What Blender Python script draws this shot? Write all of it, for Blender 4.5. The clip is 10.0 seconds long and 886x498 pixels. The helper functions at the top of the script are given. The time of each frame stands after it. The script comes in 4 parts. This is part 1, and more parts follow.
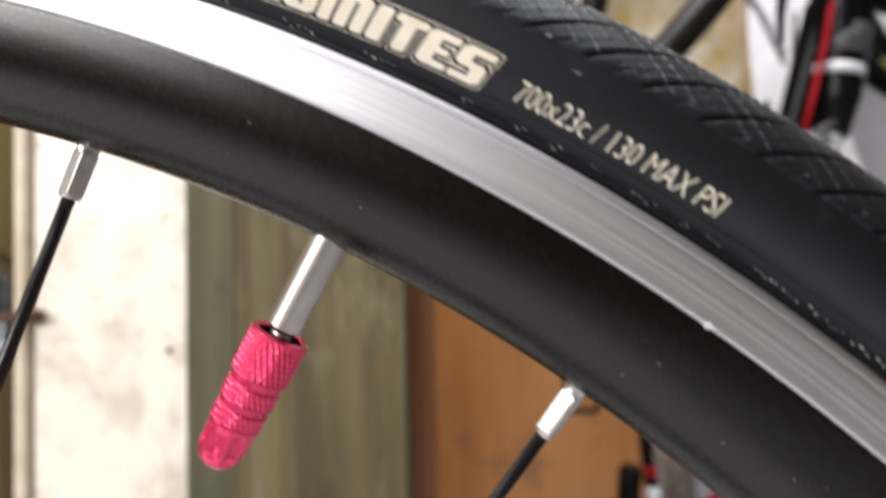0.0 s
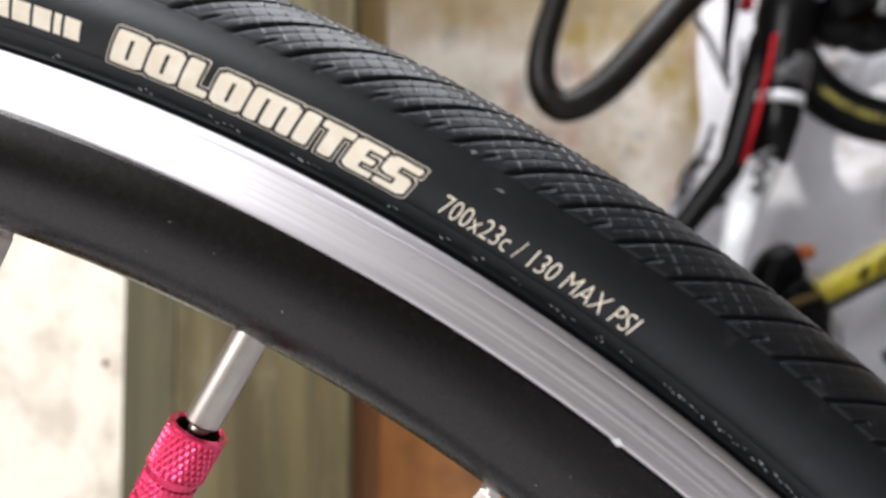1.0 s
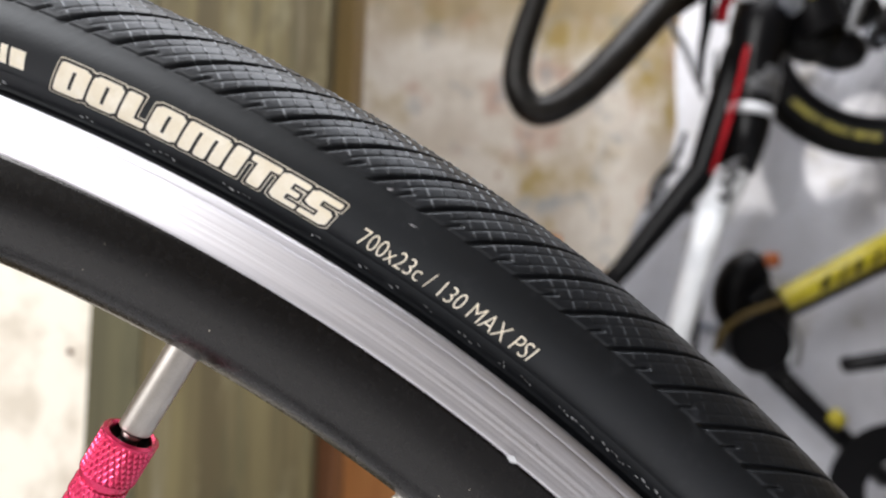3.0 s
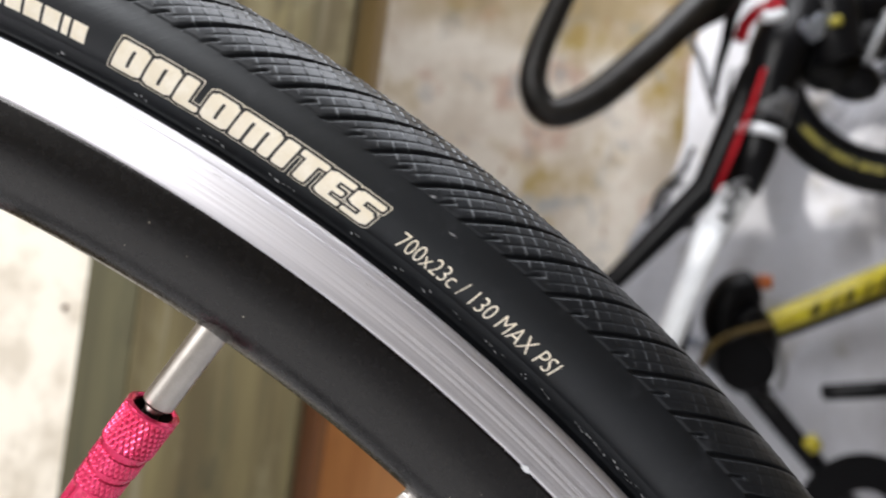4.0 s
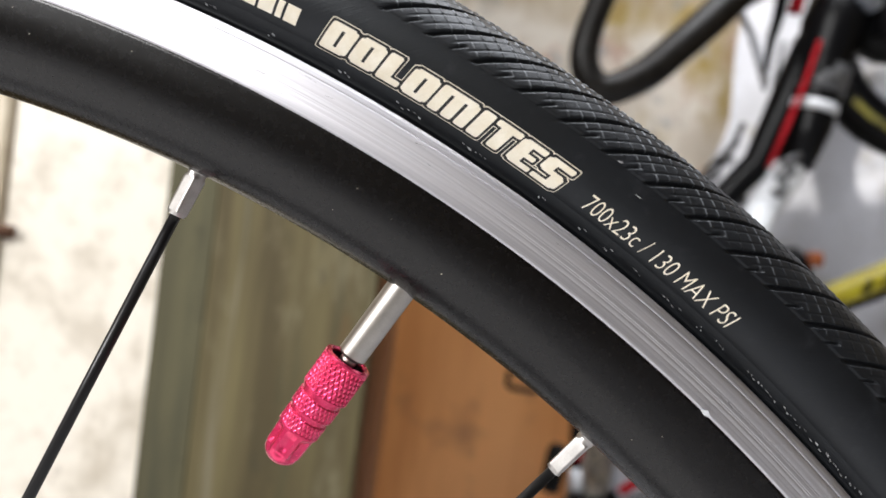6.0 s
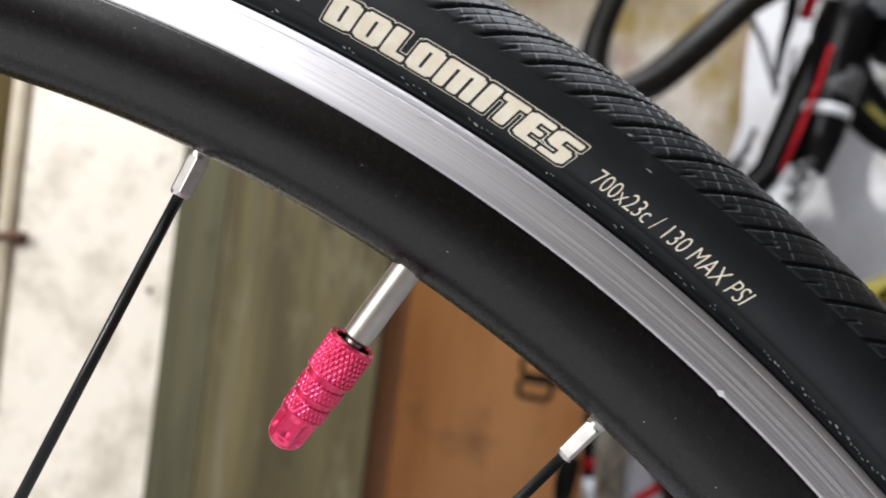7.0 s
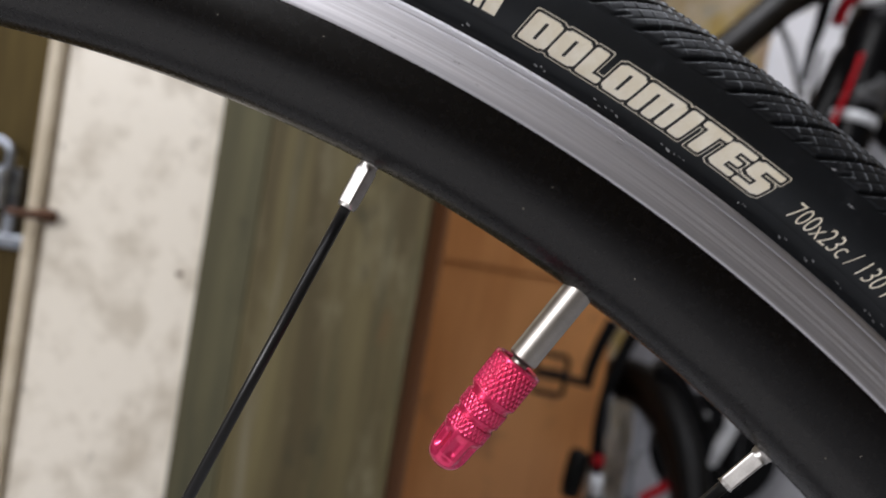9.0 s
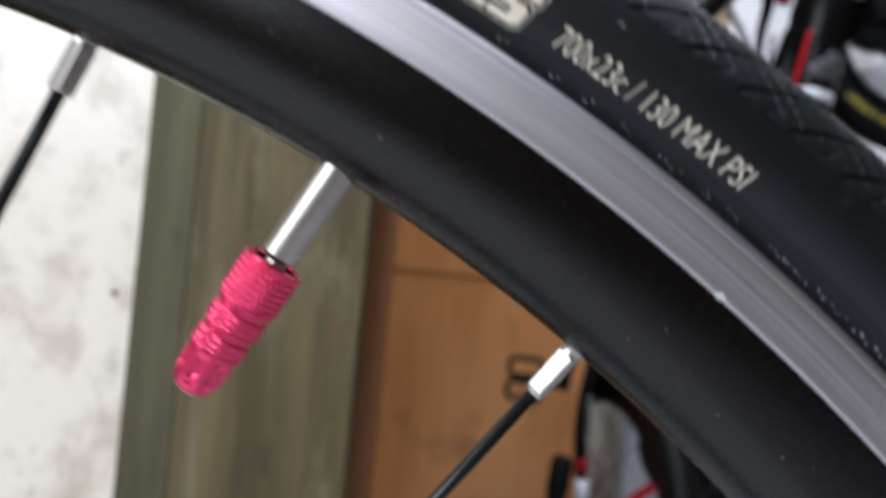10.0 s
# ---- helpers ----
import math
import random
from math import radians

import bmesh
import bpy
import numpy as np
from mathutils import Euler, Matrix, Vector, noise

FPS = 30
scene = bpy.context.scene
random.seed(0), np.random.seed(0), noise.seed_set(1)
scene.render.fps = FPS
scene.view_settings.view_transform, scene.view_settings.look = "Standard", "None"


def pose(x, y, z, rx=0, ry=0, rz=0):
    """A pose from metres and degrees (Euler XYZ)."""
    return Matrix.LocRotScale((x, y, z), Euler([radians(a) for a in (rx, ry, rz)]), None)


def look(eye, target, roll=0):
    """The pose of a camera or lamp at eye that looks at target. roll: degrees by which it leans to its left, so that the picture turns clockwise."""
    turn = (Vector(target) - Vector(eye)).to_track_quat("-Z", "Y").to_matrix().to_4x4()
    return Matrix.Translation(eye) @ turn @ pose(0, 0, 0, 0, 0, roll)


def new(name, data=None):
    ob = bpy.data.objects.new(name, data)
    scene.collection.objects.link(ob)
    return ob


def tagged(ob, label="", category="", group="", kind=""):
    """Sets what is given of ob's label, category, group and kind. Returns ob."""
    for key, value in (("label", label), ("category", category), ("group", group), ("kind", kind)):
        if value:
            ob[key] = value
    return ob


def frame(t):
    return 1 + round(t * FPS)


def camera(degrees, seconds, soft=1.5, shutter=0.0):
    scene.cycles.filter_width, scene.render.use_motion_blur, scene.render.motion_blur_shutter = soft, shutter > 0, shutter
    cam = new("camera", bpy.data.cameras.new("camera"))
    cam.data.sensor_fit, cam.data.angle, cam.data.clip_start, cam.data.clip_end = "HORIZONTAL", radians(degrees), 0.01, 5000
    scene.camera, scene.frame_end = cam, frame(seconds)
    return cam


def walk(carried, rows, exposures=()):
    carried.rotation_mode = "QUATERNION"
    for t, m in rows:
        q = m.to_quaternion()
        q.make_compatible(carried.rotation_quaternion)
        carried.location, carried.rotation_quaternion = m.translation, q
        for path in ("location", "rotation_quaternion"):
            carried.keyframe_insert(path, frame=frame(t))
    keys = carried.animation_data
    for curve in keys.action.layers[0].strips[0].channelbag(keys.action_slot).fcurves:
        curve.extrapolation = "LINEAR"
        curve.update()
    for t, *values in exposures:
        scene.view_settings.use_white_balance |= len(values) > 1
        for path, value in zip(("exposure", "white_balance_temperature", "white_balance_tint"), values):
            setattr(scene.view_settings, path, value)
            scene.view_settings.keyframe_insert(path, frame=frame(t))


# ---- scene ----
# The camera: a phone held a hand's width from the wheel.
cam = camera(68.0, 10.0, soft=1.5, shutter=0.5)
cam.data.dof.use_dof = True
cam.data.dof.focus_distance = 0.118
cam.data.dof.aperture_fstop = 11.5
ROWS = [
    (0, (0.1584, -0.1000, 0.5961), (0.1430, 0.0492, 0.6000), -0.96),
    (0.2, (0.1523, -0.1028, 0.6036), (0.1431, 0.0469, 0.6065), -0.72),
    (0.5, (0.1659, -0.1063, 0.6091), (0.1587, 0.0434, 0.6128), -0.28),
    (1, (0.1630, -0.1007, 0.6114), (0.1580, 0.0492, 0.6150), 0.60),
    (1.5, (0.1693, -0.1051, 0.6127), (0.1658, 0.0448, 0.6177), 1.05),
    (2, (0.1698, -0.1081, 0.6172), (0.1687, 0.0419, 0.6211), 2.51),
    (2.2, (0.1709, -0.1066, 0.6131), (0.1700, 0.0433, 0.6183), 1.47),
    (3.3, (0.1726, -0.1112, 0.6178), (0.1727, 0.0388, 0.6189), 3.97),
    (3.5, (0.1706, -0.1139, 0.6174), (0.1725, 0.0361, 0.6183), 6.38),
    (4, (0.1658, -0.1108, 0.6194), (0.1670, 0.0392, 0.6191), 7.98),
    (4.5, (0.1602, -0.1081, 0.6213), (0.1574, 0.0417, 0.6160), 10.14),
    (5, (0.1692, -0.1170, 0.6151), (0.1688, 0.0330, 0.6131), 8.03),
    (5.5, (0.1614, -0.1165, 0.6105), (0.1583, 0.0334, 0.6090), 6.31),
    (6, (0.1405, -0.1199, 0.6128), (0.1360, 0.0300, 0.6074), 7.57),
    (6.2, (0.1456, -0.1202, 0.6068), (0.1383, 0.0296, 0.6072), 7.15),
    (7.3, (0.1360, -0.1172, 0.6076), (0.1290, 0.0325, 0.6029), 7.65),
    (7.5, (0.1294, -0.1176, 0.6102), (0.1224, 0.0321, 0.6049), 7.98),
    (8, (0.1250, -0.1234, 0.6071), (0.1168, 0.0263, 0.6030), 8.20),
    (8.5, (0.1244, -0.1208, 0.6043), (0.1149, 0.0289, 0.6007), 8.13),
    (9, (0.1098, -0.1171, 0.6082), (0.1043, 0.0327, 0.6025), 9.67),
    (9.5, (0.1106, -0.1243, 0.6108), (0.1121, 0.0257, 0.6092), 9.23),
    (9.8, (0.1399, -0.1090, 0.5969), (0.1367, 0.0409, 0.6004), 6.32),
    (10, (0.1502, -0.0973, 0.5902), (0.1454, 0.0526, 0.5905), 5.68),
]
EXPOSURES = [(0.0, 0.43, 6600, 12), (0.5, 0.46, 6500, 12), (6.0, 0.42, 6450, 10), (7.5, 0.17, 6350, 10), (8.5, -0.07, 6350, 11), (9.0, -0.35, 6350, 12), (9.6, -0.25, 6100, 12), (10.0, 0.05, 5900, 11)]
walk(cam, [(t, look(eye, aim, roll)) for t, eye, aim, roll in ROWS], EXPOSURES)

# ---- light ----
world = bpy.data.worlds.new("world")
scene.world = world
world.use_nodes = True
sky = world.node_tree.nodes.new("ShaderNodeTexSky")
sky.sky_type, sky.sun_disc = "NISHITA", False
sky.sun_elevation, sky.sun_rotation = radians(40), radians(216)
world.node_tree.links.new(sky.outputs[0], world.node_tree.nodes["Background"].inputs[0])
world.node_tree.nodes["Background"].inputs[1].default_value = 0.12
sun = new("sun", bpy.data.lights.new("sun", "SUN"))
sun.data.energy, sun.data.angle, sun.data.color = 3.0, radians(0.5), (1.0, 0.95, 0.88)
sun.matrix_world = look((-1.4, -1.9, 2.0), (0, 0, 0))
# Daylight standing in the high open window behind the camera.
WIN_X0, WIN_X1, WIN_Z0, WIN_Z1 = -3.0, -1.0, 1.30, 2.40
day = new("daylight", bpy.data.lights.new("daylight", "AREA"))
day.data.shape, day.data.size, day.data.size_y = "RECTANGLE", WIN_X1 - WIN_X0 - 0.05, WIN_Z1 - WIN_Z0 - 0.05
day.data.energy, day.data.color = 96.0, (1.0, 0.985, 0.97)
day.matrix_world = look(((WIN_X0 + WIN_X1) / 2, -2.2, (WIN_Z0 + WIN_Z1) / 2), ((WIN_X0 + WIN_X1) / 2, 0, (WIN_Z0 + WIN_Z1) / 2))

# Daylight in the roof light over the bay.
ROOF = (-1.35, 0.95, -0.7, 0.8)
top = new("roof_daylight", bpy.data.lights.new("roof_daylight", "AREA"))
top.data.shape, top.data.size, top.data.size_y = "RECTANGLE", ROOF[1] - ROOF[0] - 0.04, ROOF[3] - ROOF[2] - 0.04
top.data.energy, top.data.color = 76.0, (0.98, 0.98, 1.0)
top.matrix_world = look(((ROOF[0] + ROOF[1]) / 2, (ROOF[2] + ROOF[3]) / 2, 2.55), ((ROOF[0] + ROOF[1]) / 2, (ROOF[2] + ROOF[3]) / 2 + 0.0001, 0))


# ---- materials ----
def material(name, rgb, rough=0.5, metal=0.0, alt=None, scale=20.0, fine=None, bump=0.0, stretch=(1, 1, 1), spec=0.5, contrast=(0.35, 0.65), coat=0.0, rough_to=None, stain=None):
    """Two scales of noise between two colours, with fine relief; stain is (colour, scale, from, to, stretch)."""
    m = bpy.data.materials.new(name)
    m.use_nodes = True
    nt = m.node_tree
    b = nt.nodes["Principled BSDF"]
    b.inputs["Roughness"].default_value, b.inputs["Metallic"].default_value = rough, metal
    b.inputs["Specular IOR Level"].default_value = spec
    b.inputs["Coat Weight"].default_value = coat
    alt = alt or tuple(0.8 * c for c in rgb)
    fine = fine or scale * 9
    co = nt.nodes.new("ShaderNodeTexCoord")
    mp = nt.nodes.new("ShaderNodeMapping")
    mp.inputs["Scale"].default_value = stretch
    nt.links.new(co.outputs["Object"], mp.inputs[0])
    big, small = nt.nodes.new("ShaderNodeTexNoise"), nt.nodes.new("ShaderNodeTexNoise")
    big.inputs["Scale"].default_value, small.inputs["Scale"].default_value = scale, fine
    big.inputs["Detail"].default_value, small.inputs["Detail"].default_value = 4, 5
    for n in (big, small):
        nt.links.new(mp.outputs[0], n.inputs["Vector"])
    add = nt.nodes.new("ShaderNodeMath")
    add.operation = "MULTIPLY_ADD"
    add.inputs[1].default_value = 0.35
    nt.links.new(small.outputs[0], add.inputs[0])
    sub = nt.nodes.new("ShaderNodeMath")
    sub.operation = "SUBTRACT"
    sub.inputs[1].default_value = 0.175
    nt.links.new(big.outputs[0], sub.inputs[0])
    nt.links.new(sub.outputs[0], add.inputs[2])
    ramp = nt.nodes.new("ShaderNodeValToRGB")
    ramp.color_ramp.elements[0].position, ramp.color_ramp.elements[1].position = contrast
    ramp.color_ramp.elements[0].color, ramp.color_ramp.elements[1].color = (*alt, 1), (*rgb, 1)
    nt.links.new(add.outputs[0], ramp.inputs[0])
    colour = ramp.outputs[0]
    for rgb2, size, lo, hi, pull in stain or ():
        mp2, patch, cut = nt.nodes.new("ShaderNodeMapping"), nt.nodes.new("ShaderNodeTexNoise"), nt.nodes.new("ShaderNodeMapRange")
        mp2.inputs["Scale"].default_value, mp2.inputs["Location"].default_value = pull, (size, 0.3 * size, 1.7)
        patch.inputs["Scale"].default_value, patch.inputs["Detail"].default_value = size, 5
        patch.inputs["Roughness"].default_value = 0.62
        cut.inputs["From Min"].default_value, cut.inputs["From Max"].default_value = lo, hi
        blend = nt.nodes.new("ShaderNodeMix")
        blend.data_type = "RGBA"
        blend.inputs[7].default_value = (*rgb2, 1)
        nt.links.new(co.outputs["Object"], mp2.inputs[0])
        nt.links.new(mp2.outputs[0], patch.inputs["Vector"])
        nt.links.new(patch.outputs[0], cut.inputs[0])
        nt.links.new(cut.outputs[0], blend.inputs[0])
        nt.links.new(colour, blend.inputs[6])
        colour = blend.outputs[2]
    nt.links.new(colour, b.inputs["Base Color"])
    if rough_to is not None:
        rr = nt.nodes.new("ShaderNodeMapRange")
        rr.inputs["To Min"].default_value, rr.inputs["To Max"].default_value = rough, rough_to
        nt.links.new(small.outputs[0], rr.inputs[0])
        nt.links.new(rr.outputs[0], b.inputs["Roughness"])
    if bump:
        bp = nt.nodes.new("ShaderNodeBump")
        bp.inputs["Strength"].default_value, bp.inputs["Distance"].default_value = 0.6, bump
        nt.links.new(small.outputs[0], bp.inputs["Height"])
        nt.links.new(bp.outputs[0], b.inputs["Normal"])
    return m


def polar_material(name, low, high, rough, metal, across, along, bump, contrast=(0.3, 0.7), spread=0.0, aniso=0.0):
    """Fine lines that run round the wheel's axis, as turned metal has."""
    m = bpy.data.materials.new(name)
    m.use_nodes = True
    nt = m.node_tree
    b = nt.nodes["Principled BSDF"]
    b.inputs["Metallic"].default_value = metal
    co, sep = nt.nodes.new("ShaderNodeTexCoord"), nt.nodes.new("ShaderNodeSeparateXYZ")
    nt.links.new(co.outputs["Object"], sep.inputs[0])

    def math_node(op, a, c=None):
        n = nt.nodes.new("ShaderNodeMath")
        n.operation = op
        for k, v in enumerate((a, c)):
            if isinstance(v, (int, float)):
                n.inputs[k].default_value = v
            elif v is not None:
                nt.links.new(v, n.inputs[k])
        return n.outputs[0]

    x, z = sep.outputs[0], sep.outputs[2]
    r = math_node("SQRT", math_node("ADD", math_node("MULTIPLY", x, x), math_node("MULTIPLY", z, z)))
    a = math_node("ARCTAN2", z, x)
    vec = nt.nodes.new("ShaderNodeCombineXYZ")
    nt.links.new(math_node("MULTIPLY", r, across), vec.inputs[0])
    nt.links.new(math_node("MULTIPLY", a, along), vec.inputs[1])
    n1, n2 = nt.nodes.new("ShaderNodeTexNoise"), nt.nodes.new("ShaderNodeTexNoise")
    for n, s in ((n1, 1.0), (n2, 4.0)):
        n.inputs["Scale"].default_value, n.inputs["Detail"].default_value = s, 3
        nt.links.new(vec.outputs[0], n.inputs["Vector"])
    wide, n3 = nt.nodes.new("ShaderNodeCombineXYZ"), nt.nodes.new("ShaderNodeTexNoise")  # broader worn bands
    nt.links.new(math_node("MULTIPLY", r, across * 0.62), wide.inputs[0])
    nt.links.new(math_node("MULTIPLY", a, along * 0.3), wide.inputs[1])
    n3.inputs["Scale"].default_value, n3.inputs["Detail"].default_value = 1.0, 0
    nt.links.new(wide.outputs[0], n3.inputs["Vector"])
    mix = math_node("ADD", math_node("MULTIPLY", n1.outputs[0], 0.45), math_node("MULTIPLY", n2.outputs[0], 0.30))
    mix = math_node("ADD", mix, math_node("MULTIPLY", n3.outputs[0], 0.25))
    ramp = nt.nodes.new("ShaderNodeValToRGB")
    ramp.color_ramp.elements[0].position, ramp.color_ramp.elements[1].position = contrast
    ramp.color_ramp.elements[0].color, ramp.color_ramp.elements[1].color = (*low, 1), (*high, 1)
    nt.links.new(mix, ramp.inputs[0])
    nt.links.new(ramp.outputs[0], b.inputs["Base Color"])
    rr = nt.nodes.new("ShaderNodeMapRange")
    rr.inputs["To Min"].default_value, rr.inputs["To Max"].default_value = rough + spread, rough - spread
    nt.links.new(mix, rr.inputs[0])
    nt.links.new(rr.outputs[0], b.inputs["Roughness"])
    if aniso:
        tg = nt.nodes.new("ShaderNodeTangent")
        tg.direction_type, tg.axis = "RADIAL", "Y"
        nt.links.new(tg.outputs[0], b.inputs["Tangent"])
        b.inputs["Anisotropic"].default_value, b.inputs["Anisotropic Rotation"].default_value = aniso, 0.25
    bp = nt.nodes.new("ShaderNodeBump")
    bp.inputs["Strength"].default_value, bp.inputs["Distance"].default_value = 0.5, bump
    nt.links.new(mix, bp.inputs["Height"])
    nt.links.new(bp.outputs[0], b.inputs["Normal"])
    return m


# bluish base and specular tint put the sky's sheen into the rubber
RUBBER = material("rubber", (0.0052, 0.0060, 0.0078), 0.36, 0, (0.0028, 0.0031, 0.0040), 60, 2500, 0.00004, rough_to=0.52, spec=0.47, stain=(((0.015, 0.016, 0.019), 180.0, 0.58, 0.76, (1, 1, 1)),))


def glinted(m, rgb):
    """Paints the glint of the fine ribs as a pale colour, where the mesh carries it."""
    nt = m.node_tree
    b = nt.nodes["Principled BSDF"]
    rib_glint, blend = nt.nodes.new("ShaderNodeAttribute"), nt.nodes.new("ShaderNodeMix")
    rib_glint.attribute_name = "rib_glint"
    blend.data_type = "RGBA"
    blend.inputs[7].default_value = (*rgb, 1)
    nt.links.new(rib_glint.outputs["Fac"], blend.inputs[0])
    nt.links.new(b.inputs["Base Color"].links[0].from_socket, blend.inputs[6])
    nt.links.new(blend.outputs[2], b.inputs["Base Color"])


glinted(RUBBER, (0.15, 0.16, 0.175))
RUBBER.node_tree.nodes["Principled BSDF"].inputs["Specular Tint"].default_value = (0.90, 0.95, 1.0, 1)
PRINT = material("cream_print", (0.96, 0.90, 0.77), 0.40, 0, (0.88, 0.80, 0.64), 300, 3000)


def threads(m, depth, tone=0.0):
    """The casing's fine slanting threads, which show through the sidewall and its print."""
    nt = m.node_tree
    b = nt.nodes["Principled BSDF"]
    co, sep, vec, n1 = (nt.nodes.new("ShaderNode" + k) for k in ("TexCoord", "SeparateXYZ", "CombineXYZ", "TexNoise"))
    nt.links.new(co.outputs["Object"], sep.inputs[0])

    def op(kind, a, c):
        n = nt.nodes.new("ShaderNodeMath")
        n.operation = kind
        for k, v in enumerate((a, c)):
            if isinstance(v, (int, float)):
                n.inputs[k].default_value = v
            else:
                nt.links.new(v, n.inputs[k])
        return n.outputs[0]

    x, z = sep.outputs[0], sep.outputs[2]
    r = op("SQRT", op("ADD", op("MULTIPLY", x, x), op("MULTIPLY", z, z)), 0)
    u = op("MULTIPLY", op("ARCTAN2", z, x), 0.322)
    nt.links.new(op("MULTIPLY", op("ADD", u, r), 3200), vec.inputs[0])
    nt.links.new(op("MULTIPLY", op("SUBTRACT", u, r), 110), vec.inputs[1])
    n1.inputs["Scale"].default_value, n1.inputs["Detail"].default_value = 1.0, 2
    nt.links.new(vec.outputs[0], n1.inputs["Vector"])
    bp = nt.nodes.new("ShaderNodeBump")
    bp.inputs["Strength"].default_value, bp.inputs["Distance"].default_value = 0.5, depth
    nt.links.new(n1.outputs[0], bp.inputs["Height"])
    if b.inputs["Normal"].is_linked:
        nt.links.new(b.inputs["Normal"].links[0].from_socket, bp.inputs["Normal"])
    nt.links.new(bp.outputs[0], b.inputs["Normal"])
    if tone:
        cut, blend = nt.nodes.new("ShaderNodeMapRange"), nt.nodes.new("ShaderNodeMix")
        cut.inputs["From Min"].default_value, cut.inputs["From Max"].default_value, cut.inputs["To Max"].default_value = 0.56, 0.72, tone
        blend.data_type = "RGBA"
        blend.inputs[7].default_value = (0.30, 0.26, 0.20, 1)
        nt.links.new(n1.outputs[0], cut.inputs[0])
        nt.links.new(cut.outputs[0], blend.inputs[0])
        nt.links.new(b.inputs["Base Color"].links[0].from_socket, blend.inputs[6])
        nt.links.new(blend.outputs[2], b.inputs["Base Color"])


threads(RUBBER, 0.00006)
threads(PRINT, 0.00002, 0.09)
PRINT_GREY = material("worn_print", (0.55, 0.56, 0.58), 0.5, 0, (0.16, 0.16, 0.17), 1500, 6000, contrast=(0.38, 0.55))
PRINT_BLACK = material("black_print", (0.007, 0.007, 0.0075), 0.5, 0, (0.005, 0.005, 0.0055), 200)
BRAKE = polar_material("turned_aluminium", (0.60, 0.592, 0.635), (0.90, 0.89, 0.935), 0.50, 1.0, 820, 1.6, 0.000012, (0.36, 0.64), 0.07, 0.42)
RIM_BLACK = material("black_anodised", (0.0024, 0.0019, 0.0021), 0.24, 0, (0.0018, 0.0014, 0.0016), 40, 900, 0.0, rough_to=0.30, spec=0.46)
STEEL = material("brushed_nickel", (0.65, 0.615, 0.575), 0.36, 1.0, (0.55, 0.52, 0.485), 200, 3000, 0.00001, rough_to=0.46)
NIPPLE = material("nickel_brass", (0.64, 0.62, 0.60), 0.40, 1.0, (0.50, 0.48, 0.46), 300, 3000)
SPOKE_BLACK = material("black_spoke", (0.014, 0.014, 0.015), 0.32)
ANODISED = material("crimson_anodised", (0.95, 0.055, 0.19), 0.22, 0.68, (0.88, 0.040, 0.145), 300, 4000, rough_to=0.30, coat=0.5)
HOLLOW_SHADE = material("hollow_shade", (0.02, 0.008, 0.01), 0.7)
WHITE_PAINT = material("stained_white_paint", (0.83, 0.77, 0.665), 0.34, 0, (0.62, 0.56, 0.465), 26, 90, 0.0004, contrast=(0.30, 0.52), stain=(((0.42, 0.35, 0.26), 12.0, 0.60, 0.76, (1, 1, 0.5)), ((0.33, 0.29, 0.24), 34.0, 0.63, 0.74, (1, 1, 0.8))))
TRIM_PAINT = material("cream_trim_paint", (0.66, 0.58, 0.45), 0.5, 0, (0.5, 0.42, 0.3), 30)
OLIVE_WOOD = material("weathered_timber", (0.156, 0.130, 0.061), 0.72, 0, (0.080, 0.063, 0.030), 34, 160, 0.0006, (1, 1, 0.05), contrast=(0.36, 0.64), spec=0.3, stain=(((0.190, 0.166, 0.098), 34.0, 0.54, 0.72, (1, 1, 0.35)), ((0.070, 0.063, 0.032), 46.0, 0.55, 0.67, (1, 1, 0.07)), ((0.22, 0.195, 0.13), 36.0, 0.60, 0.72, (1, 1, 0.04)), ((0.058, 0.050, 0.027), 22.0, 0.60, 0.72, (1, 1, 0.45)), ((0.15, 0.085, 0.035), 16.0, 0.64, 0.76, (1, 1, 0.3))))
OLIVE_GREY = material("grey_timber", (0.122, 0.113, 0.061), 0.75, 0, (0.075, 0.068, 0.038), 22, 160, 0.0006, (1, 1, 0.05), spec=0.3, stain=(((0.068, 0.065, 0.038), 50.0, 0.54, 0.68, (1, 1, 0.08)), ((0.060, 0.054, 0.032), 24.0, 0.60, 0.72, (1, 1, 0.5))))
DARK_WOOD = material("dark_brown_timber", (0.105, 0.075, 0.024), 0.75, 0, (0.045, 0.030, 0.010), 16, 120, 0.0006, (1, 1, 0.08), spec=0.15)
# dark brown patches here put the post's soft shade into the colour
ORANGE_WOOD = material("varnished_plywood", (0.90, 0.42, 0.15), 0.42, 0, (0.68, 0.27, 0.08), 7, 60, 0.0004, (1, 1, 0.12), stain=(((0.34, 0.16, 0.07), 6.0, 0.57, 0.74, (1, 1, 0.8)),))
ORANGE_DARK = material("dark_varnish", (0.26, 0.105, 0.036), 0.5, 0, (0.18, 0.068, 0.024), 9, 60, 0.0004, (1, 1, 0.12))
OCHRE = material("ochre_stained_wood", (0.34, 0.23, 0.08), 0.7, 0, (0.22, 0.14, 0.045), 20, 90, 0.0005, (1, 1, 0.1))
PLASTER = material("stained_plaster", (0.85, 0.785, 0.68), 0.8, 0, (0.70, 0.62, 0.51), 9, 45, 0.001, contrast=(0.38, 0.58), stain=(((0.62, 0.44, 0.34), 11.0, 0.54, 0.66, (1, 1, 1)), ((0.46, 0.33, 0.10), 5.0, 0.56, 0.68, (1, 1, 0.8)), ((0.42, 0.43, 0.42), 12.0, 0.57, 0.68, (1, 1, 1)), ((0.42, 0.24, 0.10), 19.0, 0.61, 0.70, (1, 1, 0.5))))


